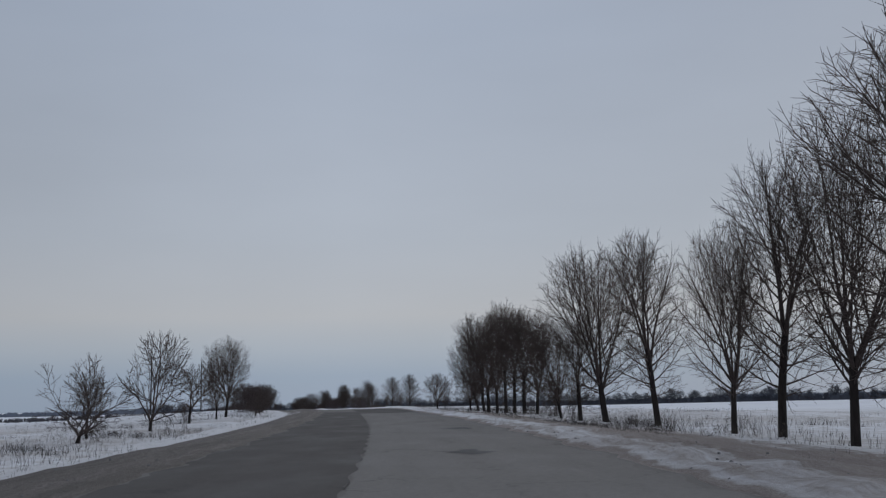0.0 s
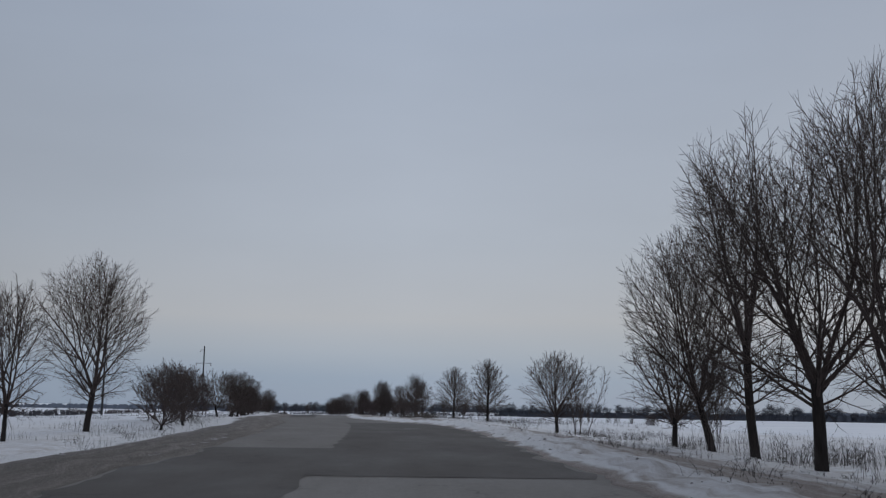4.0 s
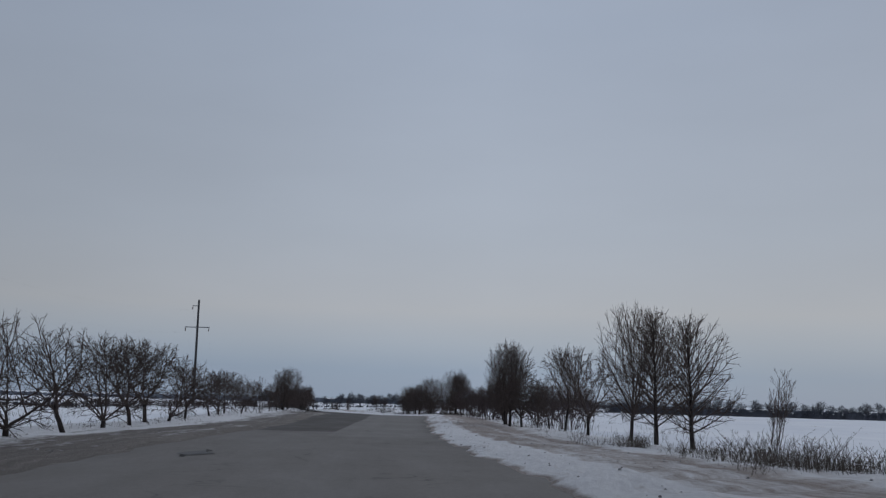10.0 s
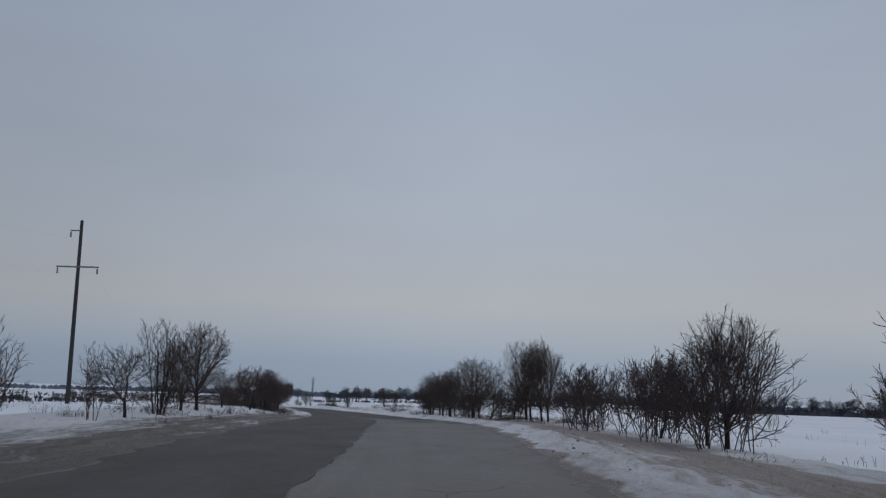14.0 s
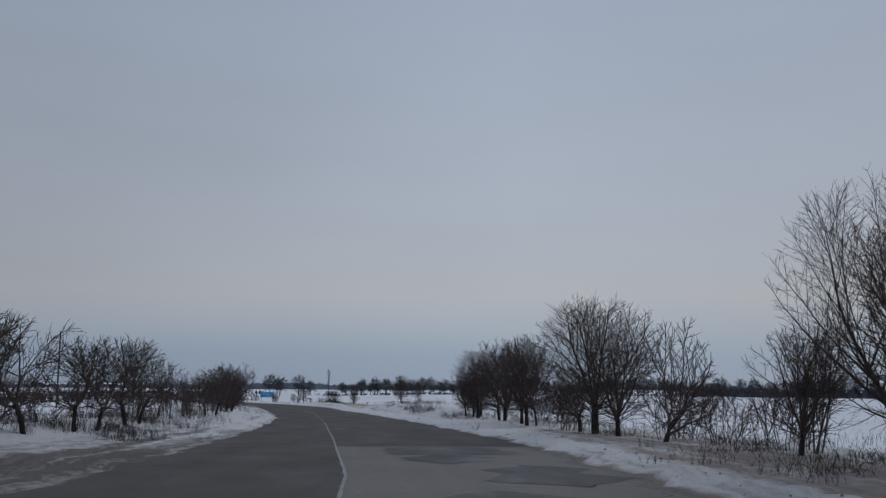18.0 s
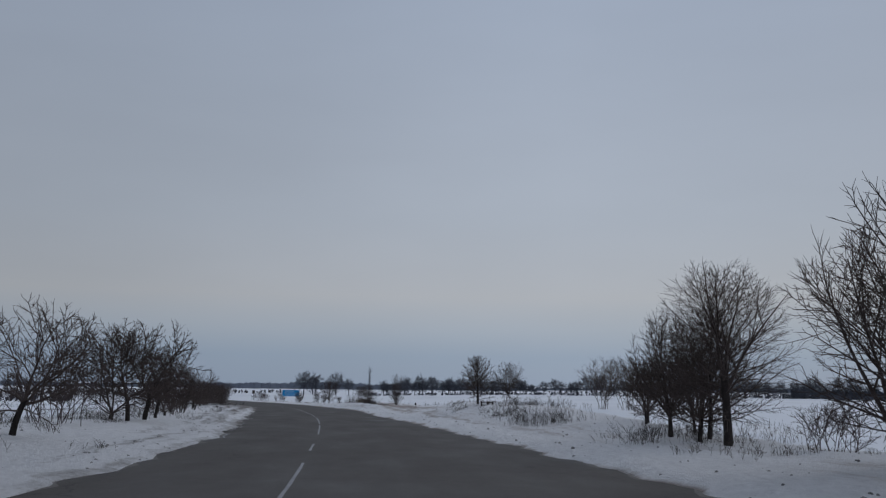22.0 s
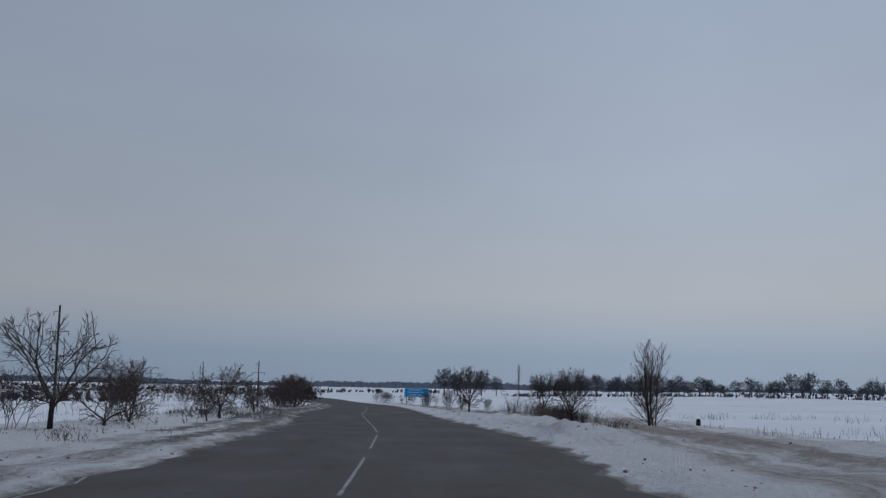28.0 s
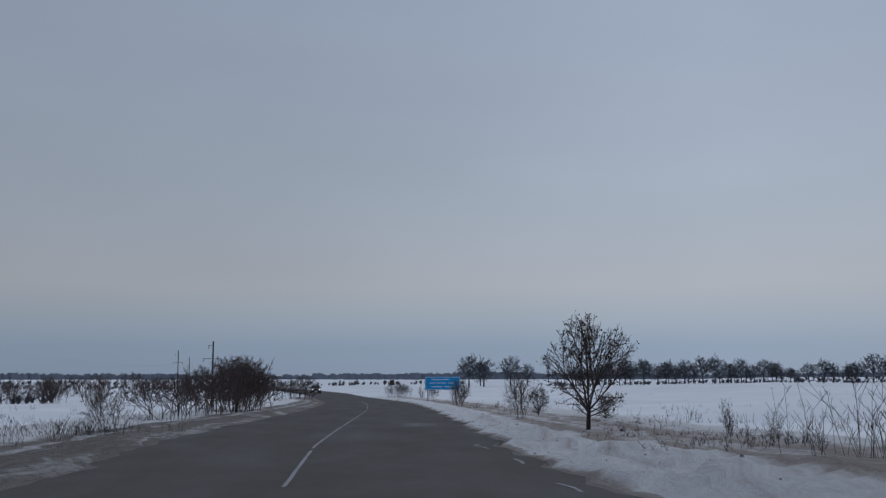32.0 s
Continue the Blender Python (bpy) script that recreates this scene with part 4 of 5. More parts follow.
def plant(kind, rows):
    """rows: s along the line, d to its right, height of the top above the road, then the crown's width and the lean to the right, where known."""
    for s, d, h, *more in rows:
        x, y = at(s, d)
        way = (float(np.interp(s, LS, LN[:, 0])), float(np.interp(s, LS, LN[:, 1])))
        plant_xy(kind, float(x), float(y), float(road_z(s)) + h, *more, way=way)


# right of the road, row by row
plant("maple", ((19, 10.6, 8.6, 5.6), (27.6, 10.4, 7.6, 3.7), (39.6, 10.2, 7.4, 3.8, -5), (49.6, 9.2, 4.9, 3.2), (65.1, 9.0, 6.5, 4.0), (69, 9.0, 7.0, 3.8), (73.3, 9.1, 7.7, 3.8), (84.7, 9.2, 7.7, 3.8, -7)))
plant("vase", ((23.4, 10.5, 7.6, 3.8), (31.5, 10.4, 6.4, 3.2), (47.2, 9.9, 7.9, 4.8, -6), (53.4, 9.0, 5.0, 2.8, -8), (62.3, 9.3, 6.2, 3.6), (76.8, 9.0, 7.4, 3.8), (79.8, 8.8, 7.3, 4.8, -3), (88.4, 9.3, 6.3, 3.8, -8), (252, 7.6, 4.5, 4.0), (235, 8.2, 4.65, 2.8, -2), (107.2, -13.3, 7.4, 5.0)))
plant("oak", ((141.9, 9.2, 4.4, 3.5), (159.3, 9.1, 3.75, 2.4), (162.5, 8.9, 4.2, 2.5), (123.7, 8.3, 4.1, 3.1)))
plant("maple", ((278.4, 7.8, 4.1, 3.1),))
plant("oak", ((281.2, 8.4, 3.5, 2.2), (305.8, 6.8, 3.1, 2.1)))
plant("fork", ((182, 6.9, 2.9, 2.2), (230.7, 8.2, 4.35, 2.1, -2), (229, 8.2, 3.8, 2.2, -3), (264.9, 7.6, 4.0, 3.0), (269.7, 7.7, 4.2, 3.6), (204.7, 8.4, 3.5, 2.9), (105.6, 8.2, 3.5, 3.2), (91.1, 9.0, 3.6, 3.4), (166.5, 9.0, 4.7, 2.4), (188, 6.6, 4.5, 2.6), (185.1, 6.6, 4.4, 2.8), (190.2, 6.9, 3.4, 2.2), (281.6, 7.6, 3.3, 2.2), (237.9, 8.0, 2.6, 2.0), (233.6, 8.2, 4.15, 2.2, -4), (262.7, 7.4, 4.0, 3.2), (271.3, 7.7, 3.8, 2.8), (280.2, 7.8, 2.9, 2.2), (206.9, 8.6, 3.1, 2.4), (249.3, 7.6, 3.3, 2.8), (337.9, 5.0, 2.0, 1.4, -6)))
plant("apple", ((170.4, 8.2, 3.4, 2.6), (177.7, 8.4, 3.9, 2.8), (181.4, 8.2, 2.4, 1.6), (254, 7.6, 2.5, 3.2), (211.2, 8.4, 2.9, 2.4), (344.4, 5.1, 2.0, 1.4), (261.6, 7.6, 3.2, 2.0)))
plant("apple_two", ((245.4, 7.7, 3.3, 3.4), (184.5, 8.0, 2.5, 1.9), (219.7, 8.0, 2.1, 1.6)))
plant("sapling", ((54.4, 8.9, 2.0), (49.9, 9.0, 2.2), (57, 9.2, 2.3), (104, 8.8, 3.0), (136.6, 9.0, 3.2), (167.3, 14.1, 2.7), (147, 12.5, 2.6), (256, 7.6, 2.9), (238.4, 8.2, 3.1), (400, 4.3, 1.5), (407, 4.6, 1.7), (360.4, 6.3, 0.95), (358.2, 6.2, 0.8)))
plant("fan", ((299, 12.0, 2.9, 2.0), (302.5, 12.0, 3.0, 2.2), (305, 8.1, 2.8, 1.5), (412, 5.4, 1.9), (87.5, 9.0, 3.0, 1.6), (144.9, 9.0, 2.2, 1.0), (373.6, 4.2, 1.6, 1.1)))
plant("thicket", ((181, 9.4, 2.2), (186, 9.8, 2.4), (190, 9.2, 2.3), (195, 9.6, 2.4), (203, 7.8, 2.8), (207, 7.6, 2.4), (198, 10.0, 2.0), (211, 8.0, 2.5), (213.6, 8.8, 2.6), (222.5, 8.6, 2.3), (215.7, 7.3, 2.5),
                  (219, 7.8, 2.6), (240, 8.6, 1.7), (243, 8.4, 1.6), (247, 8.6, 1.9), (257, 8.0, 1.9), (262, 8.6, 1.8), (266, 8.6, 1.6), (275.6, 8.8, 1.2, 1.6)))
plant("brush", ((336.6, 7.0, 2.75),))
plant("leafy", ((365.4, 4.65, 2.75, 2.0), (287.1, 8.7, 2.4), (285.6, 8.9, 2.5), (283.8, 9.0, 2.5), (289, 9.4, 2.2)))
# left of the road
plant("leafy_wide", ((347, -6.5, 2.15, 2.3),))
plant("brush", ((306.4, -7.2, 2.4), (212.4, -8.0, 3.3)))
plant("fork", ((96.2, -13.6, 5.0, 3.2), (221, -8.0, 3.9), (218.2, -8.2, 3.0)))
plant("apple", ((79, -14.0, 3.86), (128.8, -8.9, 3.31), (140.4, -8.5, 3.68), (144.2, -8.3, 3.5), (152.6, -8.2, 3.0), (160.7, -8.2, 3.0), (169, -8.6, 3.22), (172.7, -9.0, 3.31), (180.5, -9.2, 2.85), (186.5, -9.2, 2.39), (193, -9.6, 2.67), (195.4, -9.0, 2.3), (208, -8.0, 2.3), (238.5, -7.4, 2.9), (229.5, -8.0, 2.21), (243.3, -7.4, 3.0), (247, -7.3, 2.85), (249.3, -7.3, 2.75), (253.3, -7.3, 3.2),))
plant("apple", ((255.8, -7.4, 2.76), (259, -8.0, 2.21), (262, -7.8, 1.66), (275.2, -7.3, 2.58), (278.4, -7.1, 3.04), (291, -7.2, 3.4), (292.8, -7.0, 3.59), (295.6, -7.0, 2.76), (316.5, -7.4, 2.02), (319.3, -7.5, 2.12), (331.4, -7.8, 2.85), (342.8, -6.3, 1.29), (358.2, -6.4, 1.75, 1.7), (388.6, -6.6, 2.58), (314.6, -7.2, 1.84),))
plant("apple_two", ((63.3, -14.0, 5.4, 4.6, 8), (46.8, -14.0, 3.3, 4.4), (51, -14.6, 2.6, 3.0), (110, -10.4, 2.95, 3.6), (115, -9.8, 2.85, 3.6), (136.2, -8.6, 3.4), (148.2, -8.3, 3.59), (156.2, -8.2, 3.0), (165, -8.4, 3.13), (176.5, -9.1, 2.94), (190, -9.4, 2.67), (242.4, -7.7, 2.8), (290.2, -7.6, 3.13), (335, -7.6, 2.02), (337.4, -7.5, 2.02), (299.4, -7.1, 2.39), (305.6, -7.5, 2.5, 2.8)))
plant("thicket", ((119, -11.0, 3.0, 4.0), (121, -11.6, 3.3, 4.0), (123, -11.4, 3.4, 4.2), (127, -11.2, 3.0, 4.0), (131, -10.8, 2.8, 3.6), (200, -9.6, 2.2), (244, -9.6, 1.9), (250, -9.6, 2.0), (256, -9.2, 2.0), (261, -8.6, 1.8), (285, -8.0, 2.4),
                  (301, -7.4, 1.8), (307.4, -8.2, 2.0, 2.6), (330.2, -8.4, 1.6), (339.2, -8.2, 1.7), (373, -8.0, 1.0, 1.6), (378, -7.4, 1.6, 3.0), (382.6, -7.2, 1.7, 3.0), (386, -7.4, 2.1, 3.4), (390, -7.0, 2.6, 3.8), (394, -7.4, 2.8, 4.0), (398, -7.2, 2.6, 3.8), (403, -7.8, 2.4), (409, -8.6, 2.2), (416, -9.4, 2.0)))
plant("sapling", ((205, -8.2, 2.2), (197.8, -8.2, 2.5), (219, -8.4, 2.2), (263, -7.5, 2.2), (265.2, -8.0, 2.4), (266.4, -7.2, 2.3), (268.8, -7.8, 2.6), (270.6, -7.5, 2.5), (272.5, -8.0, 2.3), (304, -7.4, 1.6), (308, -7.8, 1.3), (350, -7.0, 1.1), (70, -13.0, 1.4)))
plant("leafy", ((372, 6.5, 1.0), (378, 5.4, 1.2)))
# shrubs out in the open fields
for x, y, top in ((12, 157, 1.7), (17, 152, 1.5), (19, 186, 1.6), (21, 188, 1.3), (25, 177, 1.5), (30, 181, 1.4), (17.3, 207, 2.6), (21.6, 211, 1.3), (28, 214, 1.5), (-8, 240, 1.2), (2, 262, 1.1)):
    plant_xy("sapling", x, y, top)
for x, y, top in ((-118, 412, -0.2), (-128, 424, -0.4), (-150, 455, -0.3), (-105, 434, -0.6), (-165, 500, -0.6), (-98, 392, -0.7), (-113, 420.5, -0.25), (-110.7, 423, 0.0), (-109, 425.5, -0.2), (-107.6, 428, -0.5), (-133, 419.5, -0.5), (-136, 470, -0.9), (-99.7, 450.5, -1.0), (-97.4, 447, -1.2), (-96, 452, -1.0), (-181, 520, -0.6), (-146, 438, -1.0), (23, 183, 1.2)):
    plant_xy("thicket", x, y, top)
for x, y, top in ((-118, 408, -0.5), (-115.5, 415, -0.1), (-114, 418, 0.1), (-106, 431, -0.1), (-104.5, 435, -0.3), (-121, 416, -0.5), (-124, 405, -0.8), (-131, 410, -0.8)):
    plant_xy("thicket", x, y, top, 4.2)
for x, y, top in ((-103, 456, -1.1), (-93, 441, -1.3), (-90, 447, -1.4)):
    plant_xy("sapling", x, y, top)
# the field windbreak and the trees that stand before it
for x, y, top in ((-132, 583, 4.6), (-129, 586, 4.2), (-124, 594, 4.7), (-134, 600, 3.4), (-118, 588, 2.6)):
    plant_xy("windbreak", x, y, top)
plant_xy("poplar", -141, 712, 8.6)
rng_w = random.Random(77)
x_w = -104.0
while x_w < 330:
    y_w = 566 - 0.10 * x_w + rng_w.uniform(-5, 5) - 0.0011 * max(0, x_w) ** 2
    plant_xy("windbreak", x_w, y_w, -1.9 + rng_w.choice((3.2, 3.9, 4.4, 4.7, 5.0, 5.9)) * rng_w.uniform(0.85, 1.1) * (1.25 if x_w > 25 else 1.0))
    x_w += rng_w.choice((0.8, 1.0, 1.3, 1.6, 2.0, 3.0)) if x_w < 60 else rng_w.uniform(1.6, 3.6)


# ---------------------------------------------------------------- woods along the horizon
def build_far_woods():
    rng = random.Random(5)
    verts, faces = [], []

    def far_tree(x, y, z, h, w, n, core=True):
        for _ in range(n):
            a = rng.uniform(0, 6.28)
            lean = rng.uniform(0.1, 1.0)
            dx, dy = math.cos(a) * w * lean, math.sin(a) * w * lean
            foot = rng.uniform(0.0, 0.35) * h
            t = rng.uniform(0.035, 0.075) * h
            b = len(verts)
            top = h * rng.uniform(0.7, 1.0) * (1 - 0.35 * lean * lean)
            verts.extend(((x - t, y, z + foot), (x + t, y + t, z + foot), (x + dx * 0.75 + t, y + dy * 0.75, z + foot + (top - foot) * 0.6), (x + dx, y + dy, z + top)))
            faces.append((b, b + 1, b + 2, b + 3))
        if not core:
            return
        # the close-packed middle of the crown
        b = len(verts)
        k = 11
        verts.append((x - w * 0.7, y, z - 0.5))
        for i in range(k):
            a = math.pi * i / (k - 1)
            r = rng.uniform(0.72, 1.0)
            verts.append((x - math.cos(a) * w * r, y + rng.uniform(-0.1, 0.1), z + h * (0.22 + 0.62 * math.sin(a) * r)))
        verts.append((x + w * 0.7, y, z - 0.5))
        faces.append(tuple(range(b, b + k + 2)))

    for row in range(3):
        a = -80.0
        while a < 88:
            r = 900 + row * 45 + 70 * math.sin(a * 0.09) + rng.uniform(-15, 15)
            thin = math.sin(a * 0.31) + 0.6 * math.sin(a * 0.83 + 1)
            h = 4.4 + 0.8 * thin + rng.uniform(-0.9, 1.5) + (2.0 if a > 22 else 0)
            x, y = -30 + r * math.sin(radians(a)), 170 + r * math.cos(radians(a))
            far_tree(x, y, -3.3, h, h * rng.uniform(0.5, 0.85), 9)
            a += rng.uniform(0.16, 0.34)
    me = mesh_from("far_woods", verts, faces, M_HAZED_WOOD)
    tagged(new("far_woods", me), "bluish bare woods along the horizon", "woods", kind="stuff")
    # low hedges and stubble strips across the fields
    verts.clear(), faces.clear()
    for (x0, y0), (x1, y1), n, h in (((-330, 470), (-165, 545), 240, 1.3), ((-300, 600), (-150, 640), 200, 1.6), ((-220, 430), (-150, 470), 90, 0.7), ((-60, 690), (40, 640), 120, 1.5), ((-170, 330), (-95, 350), 110, 0.5),
                                     ((-140, 250), (-70, 280), 90, 0.6), ((-190, 180), (-60, 215), 150, 1.1), ((-160, 90), (-48, 120), 130, 0.8), ((-290, 250), (-120, 415), 760, 1.6), ((-230, 320), (-105, 372), 160, 0.7), ((-330, 360), (-200, 430), 260, 1.5)):
        for _ in range(n):
            f = rng.random()
            x, y = x0 + (x1 - x0) * f + rng.gauss(0, 1.2), y0 + (y1 - y0) * f + rng.gauss(0, 1.2)
            far_tree(x, y, ground_at(x, y), h * rng.uniform(0.4, 1.3), rng.uniform(0.5, 1.2), 12, False)
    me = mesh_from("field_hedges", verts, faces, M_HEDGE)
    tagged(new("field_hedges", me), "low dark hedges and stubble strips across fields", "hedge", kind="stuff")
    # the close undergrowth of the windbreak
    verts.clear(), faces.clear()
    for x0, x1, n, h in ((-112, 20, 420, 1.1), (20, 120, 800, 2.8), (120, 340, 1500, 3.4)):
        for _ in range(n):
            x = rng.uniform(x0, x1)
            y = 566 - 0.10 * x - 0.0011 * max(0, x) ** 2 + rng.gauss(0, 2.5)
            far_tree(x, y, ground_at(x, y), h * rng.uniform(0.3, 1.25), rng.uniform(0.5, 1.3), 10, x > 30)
    me = mesh_from("windbreak_undergrowth", verts, faces, M_HAZED_BARK)
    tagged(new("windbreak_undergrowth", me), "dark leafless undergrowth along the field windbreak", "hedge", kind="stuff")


build_far_woods()


# ---------------------------------------------------------------- dry weeds along the verges
def weeds(name, label, seed, stretches, material):
    """Stalks in tufts; the tufts gather in drifts of unlike size and height."""
    rng = random.Random(seed)
    w = Wood(seed)
    for s0, s1, d0, d1, tufts, tall in stretches:
        drifts = [(rng.uniform(s0, s1), rng.uniform(d0, d1), rng.uniform(0.25, 1.3), rng.uniform(0.6, 1.15)) for _ in range(max(1, round((s1 - s0) / 2.2)))]
        for _ in range(tufts):
            ms, md, wide, high = rng.choice(drifts)
            s, d = ms + rng.gauss(0, wide), md + rng.gauss(0, min(wide, (d1 - d0) * 0.35))
            high *= rng.uniform(0.6, 1.1)
            lean_a, lean_b = rng.uniform(0, 6.28), rng.uniform(0, 0.45)
            for _ in range(rng.randint(4, 13)):
                ss, dd = s + rng.gauss(0, 0.16), d + rng.gauss(0, 0.16)
                x, y = at(ss, dd)
                v, o = verge_z(np.array([ss]), np.array([dd]))
                z = float(road_z(ss) + v[0]) - 0.02
                h = tall * high * rng.uniform(0.35, 1.15)
                a, lean = lean_a + rng.gauss(0, 1.2), lean_b + rng.uniform(0, 0.35)
                p0 = Vector((float(x), float(y), z))
                p1 = p0 + Vector((math.cos(a) * lean * h * 0.35, math.sin(a) * lean * h * 0.35, h * 0.6))
                p2 = p0 + Vector((math.cos(a) * lean * h, math.sin(a) * lean * h, h * rng.uniform(0.85, 1.0)))
                w.tube("crown", [p0, p1, p2], [0.0034, 0.0028, 0.0020], 3)
                for _ in range(rng.randint(1, 6)):
                    f = rng.uniform(0.3, 0.98)
                    q = p0.lerp(p1, f / 0.6) if f < 0.6 else p1.lerp(p2, (f - 0.6) / 0.4)
                    b = rng.uniform(0, 6.28)
                    l = h * rng.uniform(0.10, 0.34) * (1.25 - f)
                    w.tube("crown", [q, q + Vector((math.cos(b) * l * 0.7, math.sin(b) * l * 0.7, l))], [0.0020, 0.0034], 3)
    v, f = w.sets["crown"]
    tagged(new(name, mesh_from(name, v, f, material)), label, "weeds", kind="stuff")


weeds("dry_weeds", "dry brown weed stalks standing in the snow", 3, (
    (16, 60, 7.6, 11.5, 60, 0.6), (60, 100, 8.0, 11.0, 40, 0.45), (96, 122, 6.8, 9.6, 60, 0.5), (122, 136, 6.4, 9.0, 40, 0.5), (136, 150, 6.6, 8.6, 150, 0.66), (150, 160, 6.8, 8.8, 90, 0.6), (160, 200, 6.5, 9.5, 50, 0.45), (225, 262, 6.6, 10.0, 170, 0.5),
    (262, 284, 7.2, 10.5, 120, 0.5), (296, 304, 6.6, 9.4, 30, 0.6), (270, 296, -9.4, -7.2, 70, 0.6), (345, 352, 4.6, 6.2, 14, 0.35), (357, 372, 4.8, 6.6, 46, 0.32), (376, 430, 4.0, 6.4, 30, 0.45)), M_WEED)
weeds("dark_weeds", "withered dark weeds and twigs by the verge", 4, (
    (20, 62, -15.5, -11.0, 150, 0.5), (95, 135, -12.0, -9.0, 40, 0.45), (130, 200, -10.5, -8.6, 60, 0.35), (200, 236, -9.6, -6.6, 120, 0.42), (236, 262, -9.4, -6.4, 330, 0.5), (262, 300, -8.8, -6.4, 120, 0.45), (300, 345, -8.6, -6.2, 60, 0.3), (345, 366, -9.0, -6.2, 170, 0.5), (366, 392, -8.6, -6.0, 70, 0.4),
    (30, 62, 6.2, 9.6, 260, 0.48), (62, 95, 5.4, 9.2, 110, 0.35), (225, 243, 6.8, 9.4, 150, 0.45), (278, 286, 6.4, 8.4, 40, 0.6), (286.6, 291, 5.8, 6.8, 34, 0.75), (291, 297, 5.7, 6.6, 36, 0.62), (303.5, 308, 5.2, 6.2, 14, 0.45), (68, 84, 9.4, 12.5, 90, 0.85), (296, 301, 6.8, 8.8, 14, 0.6), (354.6, 355.6, 5.4, 6.4, 9, 1.0), (352, 353, 6.2, 7.0, 8, 1.0), (357.8, 359, 5.6, 6.2, 8, 0.6), (361, 368, 5.0, 6.0, 22, 0.25), (329, 342, 5.4, 6.8, 30, 0.35), (339.2, 343.2, 5.0, 5.6, 42, 0.8)), M_WEED_DARK)
weeds("dry_reeds", "tan clump of dry reeds by the road", 6, ((341.4, 344.6, 4.9, 5.4, 80, 0.78), (347.2, 348.8, 5.4, 5.8, 6, 0.7), (308, 316, 6.8, 8.0, 40, 0.36), (302, 305, 6.2, 7.2, 24, 0.4)), M_REED)


def field_stubble():
    """Single stalks and clumps of stubble that stick out of the snow beside the road."""
    rng = random.Random(14)
    w = Wood(14)
    for k in range(6200):
        s = rng.uniform(30, 400) if k < 2600 else rng.uniform(12, 150)
        side = rng.choice((-1, 1))
        d = (side * (8.2 + abs(rng.gauss(0, 6.0)))) if side > 0 else -(8.6 + abs(rng.gauss(0, 9.0)))
        if k >= 2600:
            d = side * (8.4 + abs(rng.gauss(0, 12.0)))
        patchy = noise.noise((s * 0.11, d * 0.2, 3.0))
        if patchy < -0.05:
            continue
        x, y = at(s, d)
        for _ in range(rng.randint(2, 7)):
            qx, qy = float(x) + rng.gauss(0, 0.2), float(y) + rng.gauss(0, 0.2)
            z = ground_at(qx, qy) - 0.02
            h = rng.uniform(0.08, 0.34)
            a, lean = rng.uniform(0, 6.28), rng.uniform(0, 0.5)
            p = Vector((qx, qy, z))
            w.tube("crown", [p, p + Vector((math.cos(a) * lean * h, math.sin(a) * lean * h, h))], [0.005, 0.003], 3)
    v, f = w.sets["crown"]
    tagged(new("field_stubble", mesh_from("field_stubble", v, f, M_WEED_DARK)), "dark stubble stalks poking through field snow", "stubble", kind="stuff")


field_stubble()


def verge_clods(name, label, side, seed, material):
    """Frozen crumbs of snow and grit that the plough has left, as one loose scatter."""
    rng = random.Random(seed)
    verts, faces, uvs = [], [], []
    for _ in range(1700):
        s = rng.uniform(8, 392)
        o = abs(rng.gauss(0, 1.1)) + 0.12 if rng.random() < 0.6 else rng.uniform(0.3, 4.5)
        d = edge_r(s) + o if side > 0 else edge_l(s) - o
        x, y = at(s, d)
        v, _ = verge_z(np.array([s]), np.array([d]))
        z = float(road_z(s) + v[0] + bank_height(np.array([o]), s, side)[0]) + 0.015
        r = rng.choice((0.012, 0.015, 0.02, 0.025, 0.035)) * rng.uniform(0.7, 1.3)
        b, turn = len(verts), rng.uniform(0, 6.28)
        for ring, (up, wide) in enumerate(((-0.4, 1.0), (0.35, 0.8))):
            for k in range(5):
                a = turn + k * 1.257 + ring * 0.5
                q = r * wide * rng.uniform(0.7, 1.25)
                verts.append((float(x) + q * math.cos(a), float(y) + q * math.sin(a) * 1.3, z + r * up * rng.uniform(0.7, 1.2)))
        verts.append((float(x), float(y), z + r * 0.7))
        uvs += [(s + rng.uniform(-2, 2), o)] * 11
        for k in range(5):
            j = (k + 1) % 5
            faces += [(b + k, b + j, b + 5 + j, b + 5 + k), (b + 5 + k, b + 5 + j, b + 10)]
    tagged(new(name, mesh_from(name, verts, faces, material, True, uvs)), label, "snow clods", kind="stuff")


verge_clods("snow_clods", "frozen clods of dirty snow along the asphalt", 1, 8, M_GRIT)
verge_clods("gravel_clods", "crumbs of gravel and frozen slush along the verge", -1, 9, M_GRIT)


